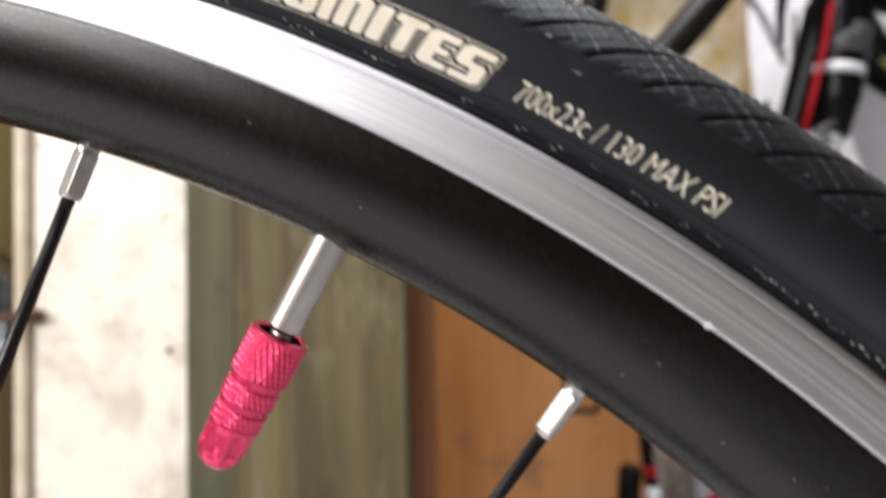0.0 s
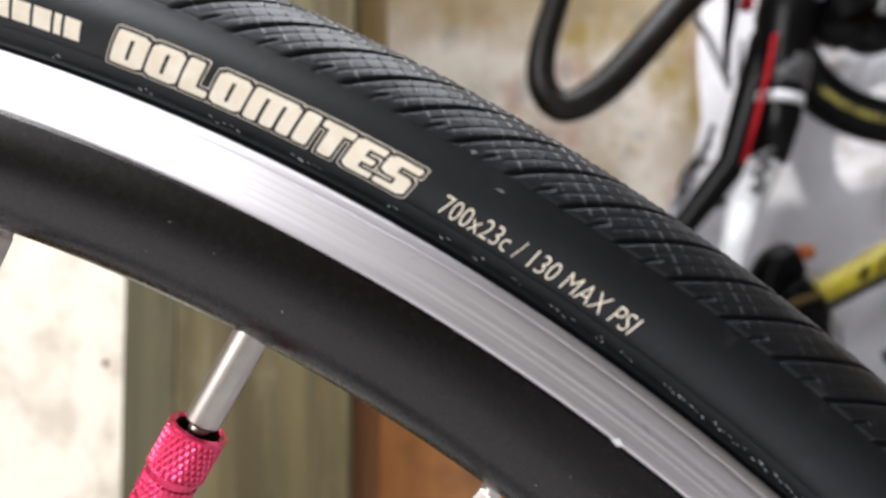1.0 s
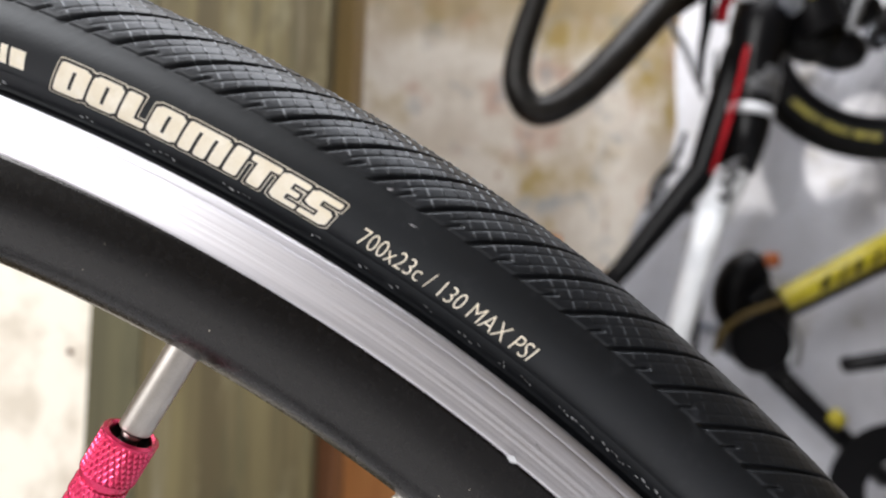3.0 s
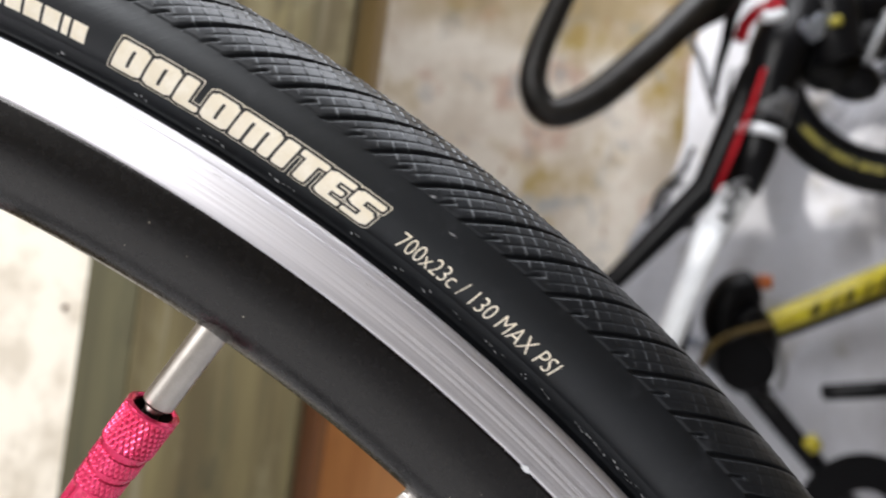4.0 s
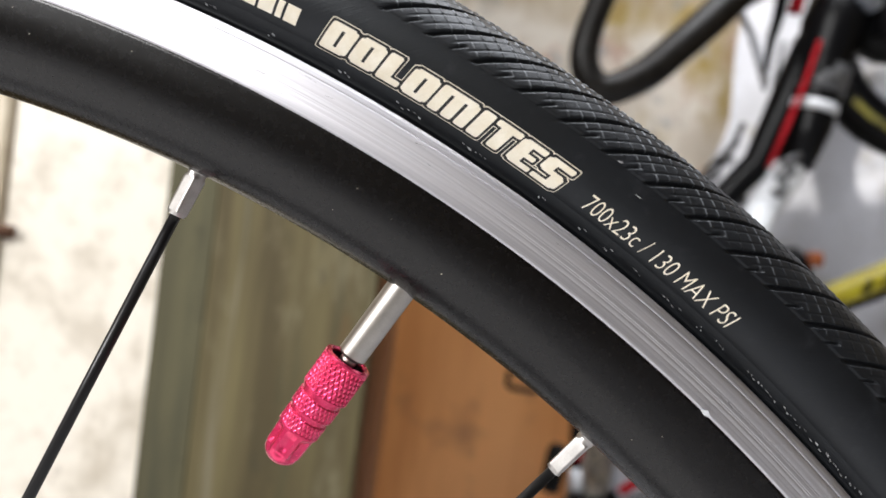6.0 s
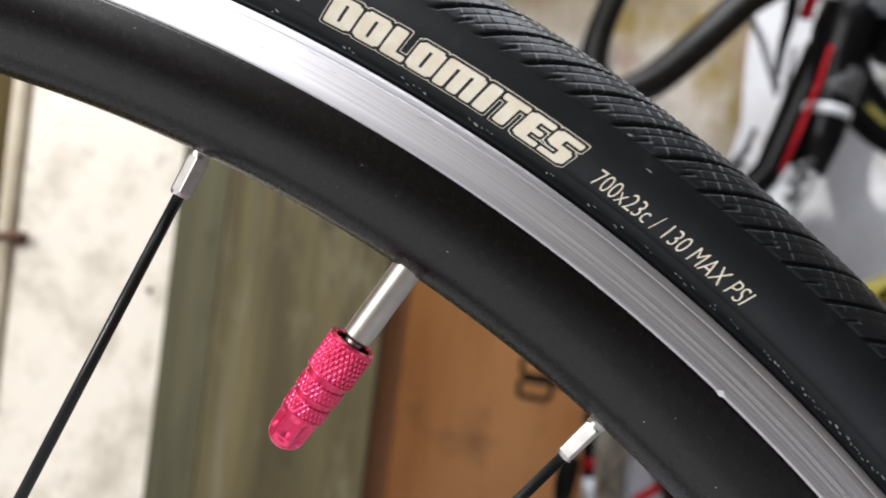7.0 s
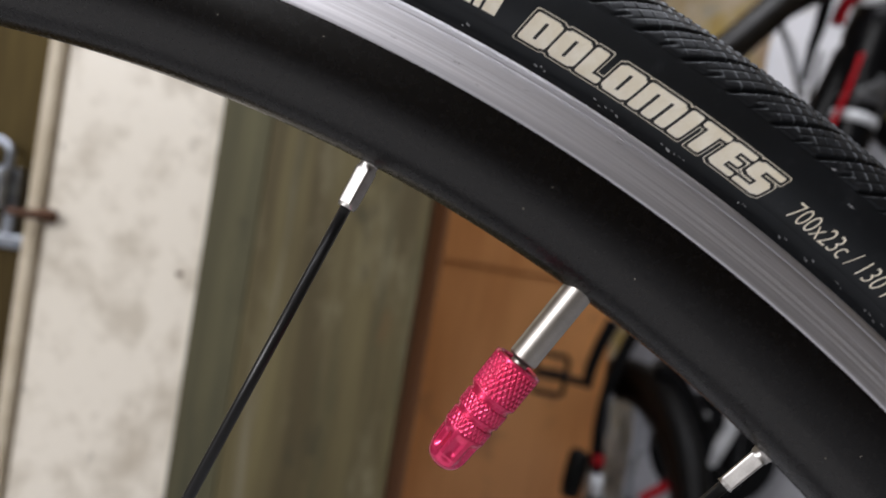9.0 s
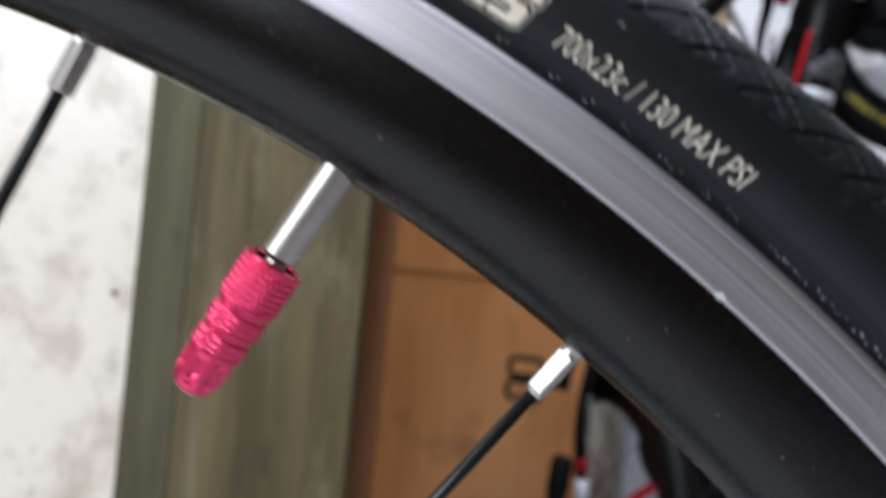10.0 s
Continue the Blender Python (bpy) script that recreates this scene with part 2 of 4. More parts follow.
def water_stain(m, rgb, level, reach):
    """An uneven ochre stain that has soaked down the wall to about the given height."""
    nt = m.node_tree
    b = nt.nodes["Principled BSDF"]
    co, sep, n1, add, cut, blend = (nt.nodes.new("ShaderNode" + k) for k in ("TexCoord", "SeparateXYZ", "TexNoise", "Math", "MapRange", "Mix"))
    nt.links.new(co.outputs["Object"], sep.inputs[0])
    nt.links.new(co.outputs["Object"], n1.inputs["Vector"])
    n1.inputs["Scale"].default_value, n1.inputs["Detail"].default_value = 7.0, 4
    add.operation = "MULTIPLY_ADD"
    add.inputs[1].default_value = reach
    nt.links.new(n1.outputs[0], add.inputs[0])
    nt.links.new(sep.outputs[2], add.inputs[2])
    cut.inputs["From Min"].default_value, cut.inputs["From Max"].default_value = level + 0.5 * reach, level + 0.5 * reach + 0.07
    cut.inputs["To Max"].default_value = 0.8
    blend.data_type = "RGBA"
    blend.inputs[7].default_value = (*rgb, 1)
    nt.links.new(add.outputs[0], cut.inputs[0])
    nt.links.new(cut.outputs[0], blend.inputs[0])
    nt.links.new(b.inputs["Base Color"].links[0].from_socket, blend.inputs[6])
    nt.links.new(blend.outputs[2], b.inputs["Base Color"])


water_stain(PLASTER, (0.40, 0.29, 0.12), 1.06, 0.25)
WALL_PAINT = material("old_wall_paint", (0.20, 0.18, 0.16), 0.8, 0, (0.14, 0.125, 0.11), 4, 40, 0.001)
CEILING = material("ceiling_board", (0.30, 0.27, 0.23), 0.9, 0, (0.22, 0.2, 0.17), 3, 40)
CONCRETE = material("pale_worn_concrete", (0.42, 0.42, 0.43), 0.7, 0, (0.34, 0.34, 0.35), 6, 80, 0.002)
PLASTIC_SHEET = material("white_plastic_sheet", (0.54, 0.55, 0.595), 0.34, 0, (0.44, 0.445, 0.475), 6, 50, 0.001, stain=(((0.30, 0.28, 0.24), 8.0, 0.60, 0.74, (1, 1, 1)),))
BLACK_PAINT = material("gloss_black_paint", (0.0045, 0.0045, 0.0052), 0.32, spec=0.13)
BAR_TAPE = material("shiny_bar_tape", (0.0130, 0.0115, 0.0100), 0.36, 0, (0.005, 0.0045, 0.004), 80, 900, 0.0003, spec=0.26)
BLACK_TAPE = material("black_bar_tape", (0.0050, 0.0050, 0.0050), 0.45, 0, (0.003, 0.003, 0.003), 80, 900, 0.0003, spec=0.14)
RED_PAINT = material("red_paint", (0.37, 0.004, 0.012), 0.45, 0, (0.29, 0.003, 0.009), 40, spec=0.2)
WHITE_GLOSS = material("white_gloss_paint", (0.74, 0.76, 0.78), 0.25, 0, (0.58, 0.60, 0.63), 30)
GREY_METAL = material("grey_alloy", (0.38, 0.39, 0.41), 0.35, 0.8)
DARK_ALLOY = material("dark_alloy", (0.17, 0.175, 0.18), 0.4, 0.6, (0.09, 0.09, 0.095), 90)
YELLOW_PAINT = material("yellow_paint", (0.42, 0.36, 0.02), 0.4, 0, (0.28, 0.23, 0.012), 40)
YELLOW_PRINT = material("faded_yellow_print", (0.30, 0.26, 0.03), 0.6, 0, (0.10, 0.085, 0.012), 60, 300)
ORANGE_PLASTIC = material("orange_plastic", (0.42, 0.11, 0.025), 0.4, 0, (0.30, 0.07, 0.015), 60)
RUST = material("rusty_iron", (0.13, 0.06, 0.032), 0.8, 0.3, (0.055, 0.024, 0.013), 120)
ZINC = material("zinc_plate", (0.42, 0.45, 0.50), 0.4, 0.9, (0.2, 0.22, 0.26), 120)
GRASS = material("yard_ground", (0.30, 0.28, 0.24), 0.9, 0, (0.22, 0.2, 0.17), 2, 30)


# ---- mesh tools ----
def mesh_object(name, verts, faces, mat, parent=None, label="", smooth=True):
    me = bpy.data.meshes.new(name)
    me.from_pydata([tuple(v) for v in verts], [], faces)
    me.materials.append(mat)
    if smooth:
        me.polygons.foreach_set("use_smooth", [True] * len(me.polygons))
    me.update()
    ob = new(name, me)
    ob.parent = parent
    return tagged(ob, label)


def grid_object(name, v, mat, parent=None, label="", loop_u=False, loop_v=False):
    """A sheet of quads from an array of points (n, m, 3)."""
    n, m = v.shape[:2]
    i, j = np.meshgrid(np.arange(n if loop_u else n - 1), np.arange(m if loop_v else m - 1), indexing="ij")
    i2, j2 = (i + 1) % n, (j + 1) % m
    q = np.stack([i * m + j, i * m + j2, i2 * m + j2, i2 * m + j], -1).reshape(-1, 4)
    me = bpy.data.meshes.new(name)
    me.vertices.add(n * m)
    me.vertices.foreach_set("co", v.reshape(-1).astype(np.float32))
    me.loops.add(q.size)
    me.loops.foreach_set("vertex_index", q.reshape(-1).astype(np.int32))
    me.polygons.add(len(q))
    me.polygons.foreach_set("loop_start", np.arange(0, q.size, 4, dtype=np.int32))
    me.polygons.foreach_set("use_smooth", np.ones(len(q), dtype=bool))
    me.materials.append(mat)
    me.update(calc_edges=True)
    me.validate()
    ob = new(name, me)
    ob.parent = parent
    return tagged(ob, label)


def part(name, bm, mat, parent, label="", smooth=False):
    me = bpy.data.meshes.new(name)
    bm.to_mesh(me)
    bm.free()
    me.materials.append(mat)
    if smooth:
        me.polygons.foreach_set("use_smooth", [True] * len(me.polygons))
    ob = new(name, me)
    ob.parent = parent
    return tagged(ob, label)


def block(x0, x1, y0, y1, z0, z1, bevel=0.002):
    bm = bmesh.new()
    bmesh.ops.create_cube(bm, size=1)
    bmesh.ops.scale(bm, vec=(x1 - x0, y1 - y0, z1 - z0), verts=bm.verts)
    bmesh.ops.translate(bm, vec=((x0 + x1) / 2, (y0 + y1) / 2, (z0 + z1) / 2), verts=bm.verts)
    if bevel:
        bmesh.ops.bevel(bm, geom=list(bm.edges), offset=bevel, segments=2, profile=0.5, affect="EDGES")
    return bm


def structure(name, bm, mat, label):
    return tagged(part(name, bm, mat, None), label, "structure", kind="structure")


def thing(name, label, category, at=None, group=""):
    ob = new(name)
    ob.empty_display_size = 0.02
    if at is not None:
        ob.matrix_basis = at
    return tagged(ob, label, category, group)


def smooth_path(points, steps=8):
    """A Catmull-Rom curve through a few points."""
    p = [np.array(q, float) for q in points]
    p = [2 * p[0] - p[1]] + p + [2 * p[-1] - p[-2]]
    out = []
    for k in range(1, len(p) - 2):
        for s in np.linspace(0, 1, steps, endpoint=False):
            a, b, c, d = p[k - 1:k + 3]
            out.append(0.5 * (2 * b + (c - a) * s + (2 * a - 5 * b + 4 * c - d) * s * s + (3 * b - a - 3 * c + d) * s ** 3))
    out.append(p[-2])
    return np.array(out)


def tube(name, path, radius, mat, parent, label="", sides=20, flat=1.0):
    """A closed-ended tube along a path; radius a number or one for each point; flat squeezes it in one way."""
    p = np.array(path, float)
    rad = np.broadcast_to(np.array(radius, float), (len(p),))
    t = np.gradient(p, axis=0)
    t /= np.linalg.norm(t, axis=1, keepdims=True)
    ref = np.array((0.0, 0.0, 1.0)) if abs(t[0][2]) < 0.9 else np.array((0.0, 1.0, 0.0))
    rings = []
    n = ref
    for k in range(len(p)):
        n = n - t[k] * (n @ t[k])
        n /= np.linalg.norm(n)
        bnorm = np.cross(t[k], n)
        a = np.linspace(0, 2 * np.pi, sides, endpoint=False)[:, None]
        rings.append(p[k] + rad[k] * (np.cos(a) * n + np.sin(a) * bnorm * flat))
    cap = np.array([0.985, 0.75])  # rounded-off ends
    head = [p[0] + (rings[0] - p[0]) * k - t[0] * rad[0] * 0.12 * (1 - k) for k in cap[::-1]]
    tail = [p[-1] + (rings[-1] - p[-1]) * k + t[-1] * rad[-1] * 0.12 * (1 - k) for k in cap]
    v = np.concatenate(head + rings + tail)
    m = len(p) + 4
    f = [(i * sides + j, i * sides + (j + 1) % sides, (i + 1) * sides + (j + 1) % sides, (i + 1) * sides + j) for i in range(m - 1) for j in range(sides)]
    f += [tuple(reversed(range(sides))), tuple((m - 1) * sides + j for j in range(sides))]
    return mesh_object(name, v, f, mat, parent, label)


def lathe(name, profile, mat, parent, label="", origin=(0, 0, 0), axis=(0, 0, 1), sides=48, wave=None, crisp=True):
    """Turns (distance along the axis, radius) pairs about the axis."""
    ax = Vector(axis).normalized()
    u = ax.orthogonal().normalized()
    w = ax.cross(u)
    a = np.linspace(0, 2 * np.pi, sides, endpoint=False)
    pr = [profile[0]]
    for p, q in zip(profile[:-1], profile[1:]):  # hold the corners crisp under smooth shading
        span = math.hypot(q[0] - p[0], q[1] - p[1])
        if span > 0.0004:
            e = min(0.06, 0.0001 / span) if crisp else 0.04
            pr += [(p[0] + (q[0] - p[0]) * k, p[1] + (q[1] - p[1]) * k) for k in (e, 1 - e)]
        pr.append(q)
    pr = np.array(pr, float)
    rad = np.repeat(pr[:, 1:2], sides, 1)
    if wave is not None:
        rad = rad + wave(pr[:, 0:1], a[None, :])
    o, ax, u, w = (np.array(q) for q in (origin, ax, u, w))
    v = o + pr[:, 0, None, None] * ax + rad[..., None] * (np.cos(a)[None, :, None] * u + np.sin(a)[None, :, None] * w)
    return grid_object(name, v, mat, parent, label, loop_v=True)


def ring(name, section, mat, parent, label="", sides=360, closed=True):
    """Turns a section of (radius, y) pairs about the wheel's axis, y."""
    s = np.array(section, float)
    a = np.linspace(0, 2 * np.pi, sides, endpoint=False)
    v = np.stack([np.cos(a)[:, None] * s[None, :, 0], np.repeat(s[None, :, 1], sides, 0), np.sin(a)[:, None] * s[None, :, 0]], -1)
    return grid_object(name, v, mat, parent, label, loop_u=True, loop_v=closed)


# ---- the room ----
# North: a boarded partition beside a deeper bay; a high window is behind the camera.
X0, X1, YS, YN, BAY, CEIL = -3.2, 1.9, -2.25, 0.43, 1.2, 2.5
structure("floor", block(X0 - 0.1, X1 + 0.1, YS - 0.1, BAY + 0.1, -0.1, 0, 0), CONCRETE, "pale worn concrete floor of a storage room")
structure("ground", block(-40, 40, -60, YS - 0.1, -0.14, -0.04, 0), GRASS, "bare yard ground outside the open window")
bm = bmesh.new()
for x0, x1, y0, y1 in ((X0 - 0.1, ROOF[0], YS - 0.1, BAY + 0.1), (ROOF[1], X1 + 0.1, YS - 0.1, BAY + 0.1), (ROOF[0], ROOF[1], YS - 0.1, ROOF[2]), (ROOF[0], ROOF[1], ROOF[3], BAY + 0.1)):
    made = bmesh.ops.create_cube(bm, size=1)["verts"]
    bmesh.ops.scale(bm, vec=(x1 - x0, y1 - y0, 0.1), verts=made)
    bmesh.ops.translate(bm, vec=((x0 + x1) / 2, (y0 + y1) / 2, CEIL + 0.05), verts=made)
structure("ceiling", bm, CEILING, "dull boarded ceiling with an open roof light")
structure("wall_west", block(X0 - 0.1, X0, YS, YN + 0.1, 0, CEIL, 0), WALL_PAINT, "old painted wall with faint stains")
# unseen, given dark boards to darken reflections in rim and tyre
structure("wall_east", block(X1, X1 + 0.1, YS, BAY, 0, CEIL, 0), DARK_WOOD, "unseen side wall, dark for the rim's reflections")
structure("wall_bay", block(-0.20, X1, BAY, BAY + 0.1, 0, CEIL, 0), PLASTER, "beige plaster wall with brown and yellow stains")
structure("wall_north", block(X0, 0.06, YN, YN + 0.1, 0, CEIL, 0), DARK_WOOD, "dark brown timber partition wall")
structure("jamb", block(0.062, 0.088, 0.432, 0.50, 0, 0.66, 0.002), ORANGE_DARK, "dark red-brown jamb board behind the post")
structure("jamb_upper", block(0.062, 0.090, 0.432, 0.50, 0.662, CEIL - 0.002, 0.002), OCHRE, "ochre-stained jamb board behind the post")
structure("wall_bay_side", block(-0.30, -0.20, YN + 0.1, BAY + 0.1, 0, CEIL, 0), WALL_PAINT, "plain side wall of the bay")
# unseen, dark so that the black rim reflects little light
structure("wall_south", block(WIN_X1, X1, YS - 0.1, YS, 0, CEIL, 0), DARK_WOOD, "unseen dark wall beside the high open window")
structure("wall_south_west", block(X0, WIN_X0, YS - 0.1, YS, 0, CEIL, 0), WALL_PAINT, "old painted wall beside the high open window")
# unseen, added dark below the window to keep low light out
structure("wall_sill", block(WIN_X0, WIN_X1, YS - 0.1, YS, 0, WIN_Z0, 0), DARK_WOOD, "unseen dark wall under the high open window")
structure("wall_lintel", block(WIN_X0, WIN_X1, YS - 0.1, YS, WIN_Z1, CEIL, 0), WALL_PAINT, "lintel over the wide open window")
structure("white_board", block(-0.233, -0.099, 0.404, YN - 0.002, 0, CEIL - 0.002, 0.002), WHITE_PAINT, "white painted board with grey stains and dents")
structure("trim", block(-0.247, -0.236, 0.398, YN - 0.002, 0, CEIL - 0.002, 0.003), TRIM_PAINT, "narrow cream painted bead along the white board")
structure("post_board", block(-0.0985, -0.0585, 0.3975, YN - 0.002, 0, CEIL - 0.002, 0.0006), OLIVE_GREY, "weathered grey-green timber board")
structure("post", block(-0.0582, 0.076, 0.398, YN - 0.002, 0, CEIL - 0.002, 0.0012), OLIVE_WOOD, "weathered olive-brown timber post with upright grain")


# ---- the wheel ----
HUB_Z, TURNED = 0.3400, 6.36
R_FLANGE, R_TRACK, R_INNER = 0.3165, 0.3084, 0.2907
TYRE_R, TYRE_A = 0.3279, 0.0116
VALVE = radians(57.0)
wheel = thing("bicycle_wheel", "black road bicycle wheel with silver brake track and slick tyre", "wheel", pose(0, 0, HUB_Z, 0, -TURNED, 0))

# Rim: turned track on both sides, black deep section below.
half = [(R_TRACK - 0.0002, -0.01062), (R_TRACK - 0.0006, -0.01060), (0.3055, -0.01050), (0.3035, -0.01032), (0.3012, -0.00995), (0.2988, -0.0093), (0.2962, -0.0081), (0.2938, -0.0062), (0.2920, -0.0040), (0.2910, -0.0018), (R_INNER, 0.0)]
bed = [(r, -y) for r, y in half[-2::-1]] + [(0.3120, 0.0080), (0.3105, 0.0), (0.3120, -0.0080)]
rim = ring("rim", half + bed, RIM_BLACK, wheel, "satin black anodised deep rim", 420)
for side in (-1, 1):
    track = [(R_TRACK - 0.0002, 0.0104), (R_TRACK, 0.01065), (R_TRACK + 0.0003, 0.01078), (R_TRACK + 0.0004, 0.01079), (R_TRACK + 0.0006, 0.01078)]
    cuts = [(0.31040, 0.00003), (0.31125, 0.00005), (0.31168, 0.00004), (0.31245, 0.00002), (0.31262, 0.00003)]  # single deeper lines left by the pads
    line = [(r, 0.0) for r in np.linspace(R_TRACK + 0.001, 0.3148, 8)]
    line += [(r + e, d * (e == 0)) for r, d in cuts for e in (-0.00011, 0, 0.00011)]
    track += [(r, 0.01078 - (r - R_TRACK - 0.0006) * 0.045 - d) for r, d in sorted(line)]
    track += [(0.31490, 0.01046), (0.31496, 0.01036), (0.31506, 0.01036), (0.31512, 0.01043), (0.31525, 0.01043), (0.3158, 0.01033), (0.3161, 0.01023), (0.3164, 0.0100), (R_FLANGE, 0.0097), (R_FLANGE, 0.0092), (R_FLANGE - 0.001, 0.0088), (R_TRACK, 0.0085)]
    ring("brake_track", [(r, side * y) for r, y in track], BRAKE, rim, "bright turned aluminium brake track with fine lines", 420)


def section(n_side, n_round):
    """Points and outward normals of the tyre's section, from bead to bead, with the angle at the tread."""
    lo = radians(-43)
    near = int(n_round * 0.82)
    ph = np.concatenate([np.full(n_side, lo), np.linspace(lo, radians(105), near, endpoint=False), np.linspace(radians(105), np.pi - lo, n_round - near), np.full(n_side, np.pi - lo)])
    r, y = TYRE_R + TYRE_A * np.sin(ph), -TYRE_A * np.cos(ph)
    nr, ny = np.sin(ph), -np.cos(ph)
    drop = np.linspace(0.0048, 0.0002, n_side)
    r[:n_side] -= drop
    y[:n_side] += drop * 0.55
    nr[:n_side], ny[:n_side] = -0.48, -0.88
    r[-n_side:] -= drop[::-1]
    y[-n_side:] -= drop[::-1] * 0.55
    nr[-n_side:], ny[-n_side:] = -0.48, 0.88
    return r, y, nr, ny, ph, np.concatenate([-drop, np.zeros(n_round), -drop[::-1]])


PERIOD = 2 * np.pi / 240


def relief(th, ph, leg):
    """Height of the rubber: slanting grooves behind a clean shoulder, fine rows with short cross ribs, mould rings near the bead."""
    half_turn = np.where(ph > np.pi / 2, np.pi - ph, ph)
    v = (half_turn - radians(4)) * TYRE_A
    edge = v - 0.0016
    s = th * TYRE_R
    p = PERIOD * TYRE_R
    lean = s + 1.28 * v
    d_main = np.abs((lean / p) % 1.0 - 0.5) * p * 0.62
    row = np.abs((lean / p * 3) % 1.0 - 0.5)
    d_mid = row * p * 0.62 / 3
    d_half = np.abs((lean / p + 0.5) % 1.0 - 0.5) * p * 0.62
    step = p * 0.42
    d_cross = np.abs(((s - 1.35 * v) / step) % 1.0 - 0.5) * step * 0.6
    on = 1 / (1 + np.exp(-np.clip(edge / 0.00010, -40, 40)))
    crown = np.clip((radians(88) - half_turn) / radians(10), 0, 1)
    fine = np.clip((edge - 0.0007) / 0.0006, 0, 1)
    taper = np.clip(1.0 - v / 0.022, 0.3, 1.0)
    short = np.clip((0.0016 - edge) / 0.0003, 0, 1)
    # fades the fine relief and the painted glints towards lower angles
    rib_fade = np.clip((np.degrees(th) % 360 - 43.5) / 9, 0.08, 1)
    g = np.maximum.reduce([0.95 * np.exp(-(d_main / (0.00046 * taper)) ** 4), 0.11 * fine * (0.3 + 0.7 * rib_fade) * np.exp(-(d_mid / 0.00012) ** 2), 0.60 * short * np.exp(-(d_half / 0.00022) ** 4)])
    dash = np.clip((row - 0.10) / 0.10, 0, 1)
    rib = fine * dash * np.exp(-(d_cross / 0.00011) ** 2)
    h = on * (0.00030 - 0.0009 * (g - 0.20 * rib * (0.3 + 0.7 * rib_fade) * (1 - g)) * crown)
    h += 0.00022 * np.exp(-((leg + 0.0026) / 0.00025) ** 2) + 0.00030 * np.exp(-((leg + 0.0036) / 0.00022) ** 2)
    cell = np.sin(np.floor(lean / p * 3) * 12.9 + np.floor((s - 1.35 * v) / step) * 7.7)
    # pale dashes paint the light that the ribs catch
    rib_glint = on * crown * rib * (1 - g) * np.clip(0.45 + 0.6 * cell, 0, 1) * rib_fade
    return h, rib_glint


def whole_tyre(n_near, n_rest, n_side, n_round):
    """The tyre as one closed mesh, finest where the tread passes close."""
    r, y, nr, ny, ph, leg = section(n_side, n_round)
    th = np.concatenate([np.linspace(radians(17), radians(97), n_near, endpoint=False), np.linspace(radians(97), radians(377), n_rest, endpoint=False)])[:, None]
    h, rib_glint = relief(th, ph[None], leg[None])
    rr, yy = r + nr * h, y + ny * h
    v = np.stack([rr * np.cos(th), yy, rr * np.sin(th)], -1)
    ob = grid_object("tyre", v, RUBBER, wheel, "black slick tyre with slanting grooves and worn tread", loop_u=True)
    held = ob.data.attributes.new("rib_glint", "FLOAT", "POINT")
    held.data.foreach_set("value", np.broadcast_to(rib_glint, v.shape[:2]).reshape(-1).astype(np.float32))
    return ob


tyre = whole_tyre(2700, 500, 18, 320)


def on_tyre(u, v, lift, th0, ph0):
    """From flat lettering (u to the reader's right, v up, metres) to the tyre's near side."""
    ph = ph0 + v / TYRE_A
    th = th0 - u / 0.3215
    r = TYRE_R + (TYRE_A + lift) * np.sin(ph)
    return np.stack([r * np.cos(th), -(TYRE_A + lift) * np.cos(ph), r * np.sin(th)], -1)


BARS = {  # heavy slanting letters, each a few overlapping bars in a cell one high
    "D": (0.98, [(0, 0, 0.40, 1), (0.50, 0.05, 0.90, 0.95), (0.2, 0.80, 0.78, 1), (0.2, 0, 0.78, 0.20)]),
    "O": (0.98, [(0, 0.06, 0.40, 0.94), (0.50, 0.06, 0.90, 0.94), (0.1, 0.80, 0.80, 1), (0.1, 0, 0.80, 0.20)]),
    "L": (0.86, [(0, 0, 0.44, 1), (0.1, 0, 0.78, 0.24)]),
    "M": (1.40, [(0, 0, 0.37, 1), (0.47, 0, 0.84, 0.97), (0.94, 0, 1.31, 0.94), (0.1, 0.80, 1.2, 1)]),
    "I": (0.52, [(0, 0, 0.43, 1)]),
    "T": (0.92, [(0.22, 0, 0.62, 1), (0.0, 0.78, 0.88, 1)]),
    "E": (0.92, [(0, 0.05, 0.42, 0.95), (0.1, 0.80, 0.85, 1), (0.3, 0.40, 0.74, 0.58), (0.1, 0, 0.85, 0.20)]),
    "S": (0.92, [(0.1, 0.80, 0.92, 1), (0, 0.46, 0.40, 0.94), (0.1, 0.42, 0.80, 0.60), (0.48, 0.06, 0.88, 0.54), (0, 0, 0.78, 0.20)]),
}


def lettering(name, word, th0, ph0, height, unit, grow, lift, slant, mat, label=""):
    verts, faces, pen = [], [], 0.0
    for ch in word:
        step, bars = BARS[ch]
        for x0, y0, x1, y1 in bars:
            u0, u1 = (pen + x0) * unit - grow, (pen + x1) * unit + grow
            v0, v1 = y0 * height - grow, y1 * height + grow
            rows, cut = 9, min(0.0004, (v1 - v0) / 3, (u1 - u0) / 3)
            base = len(verts)
            for k in range(rows):
                v = v0 + (v1 - v0) * (0.5 - 0.5 * math.cos(math.pi * k / (rows - 1)))
                e = max(0.0, cut - min(v - v0, v1 - v))
                inset = cut - math.sqrt(max(0.0, cut * cut - e * e))
                lean = slant * v
                verts += [on_tyre(np.array(u0 + inset + lean), np.array(v), lift, th0, ph0), on_tyre(np.array(u1 - inset + lean), np.array(v), lift, th0, ph0)]
            faces += [(base + 2 * k, base + 2 * k + 1, base + 2 * k + 3, base + 2 * k + 2) for k in range(rows - 1)]
        pen += step
    return mesh_object(name, verts, faces, mat, tyre, label)


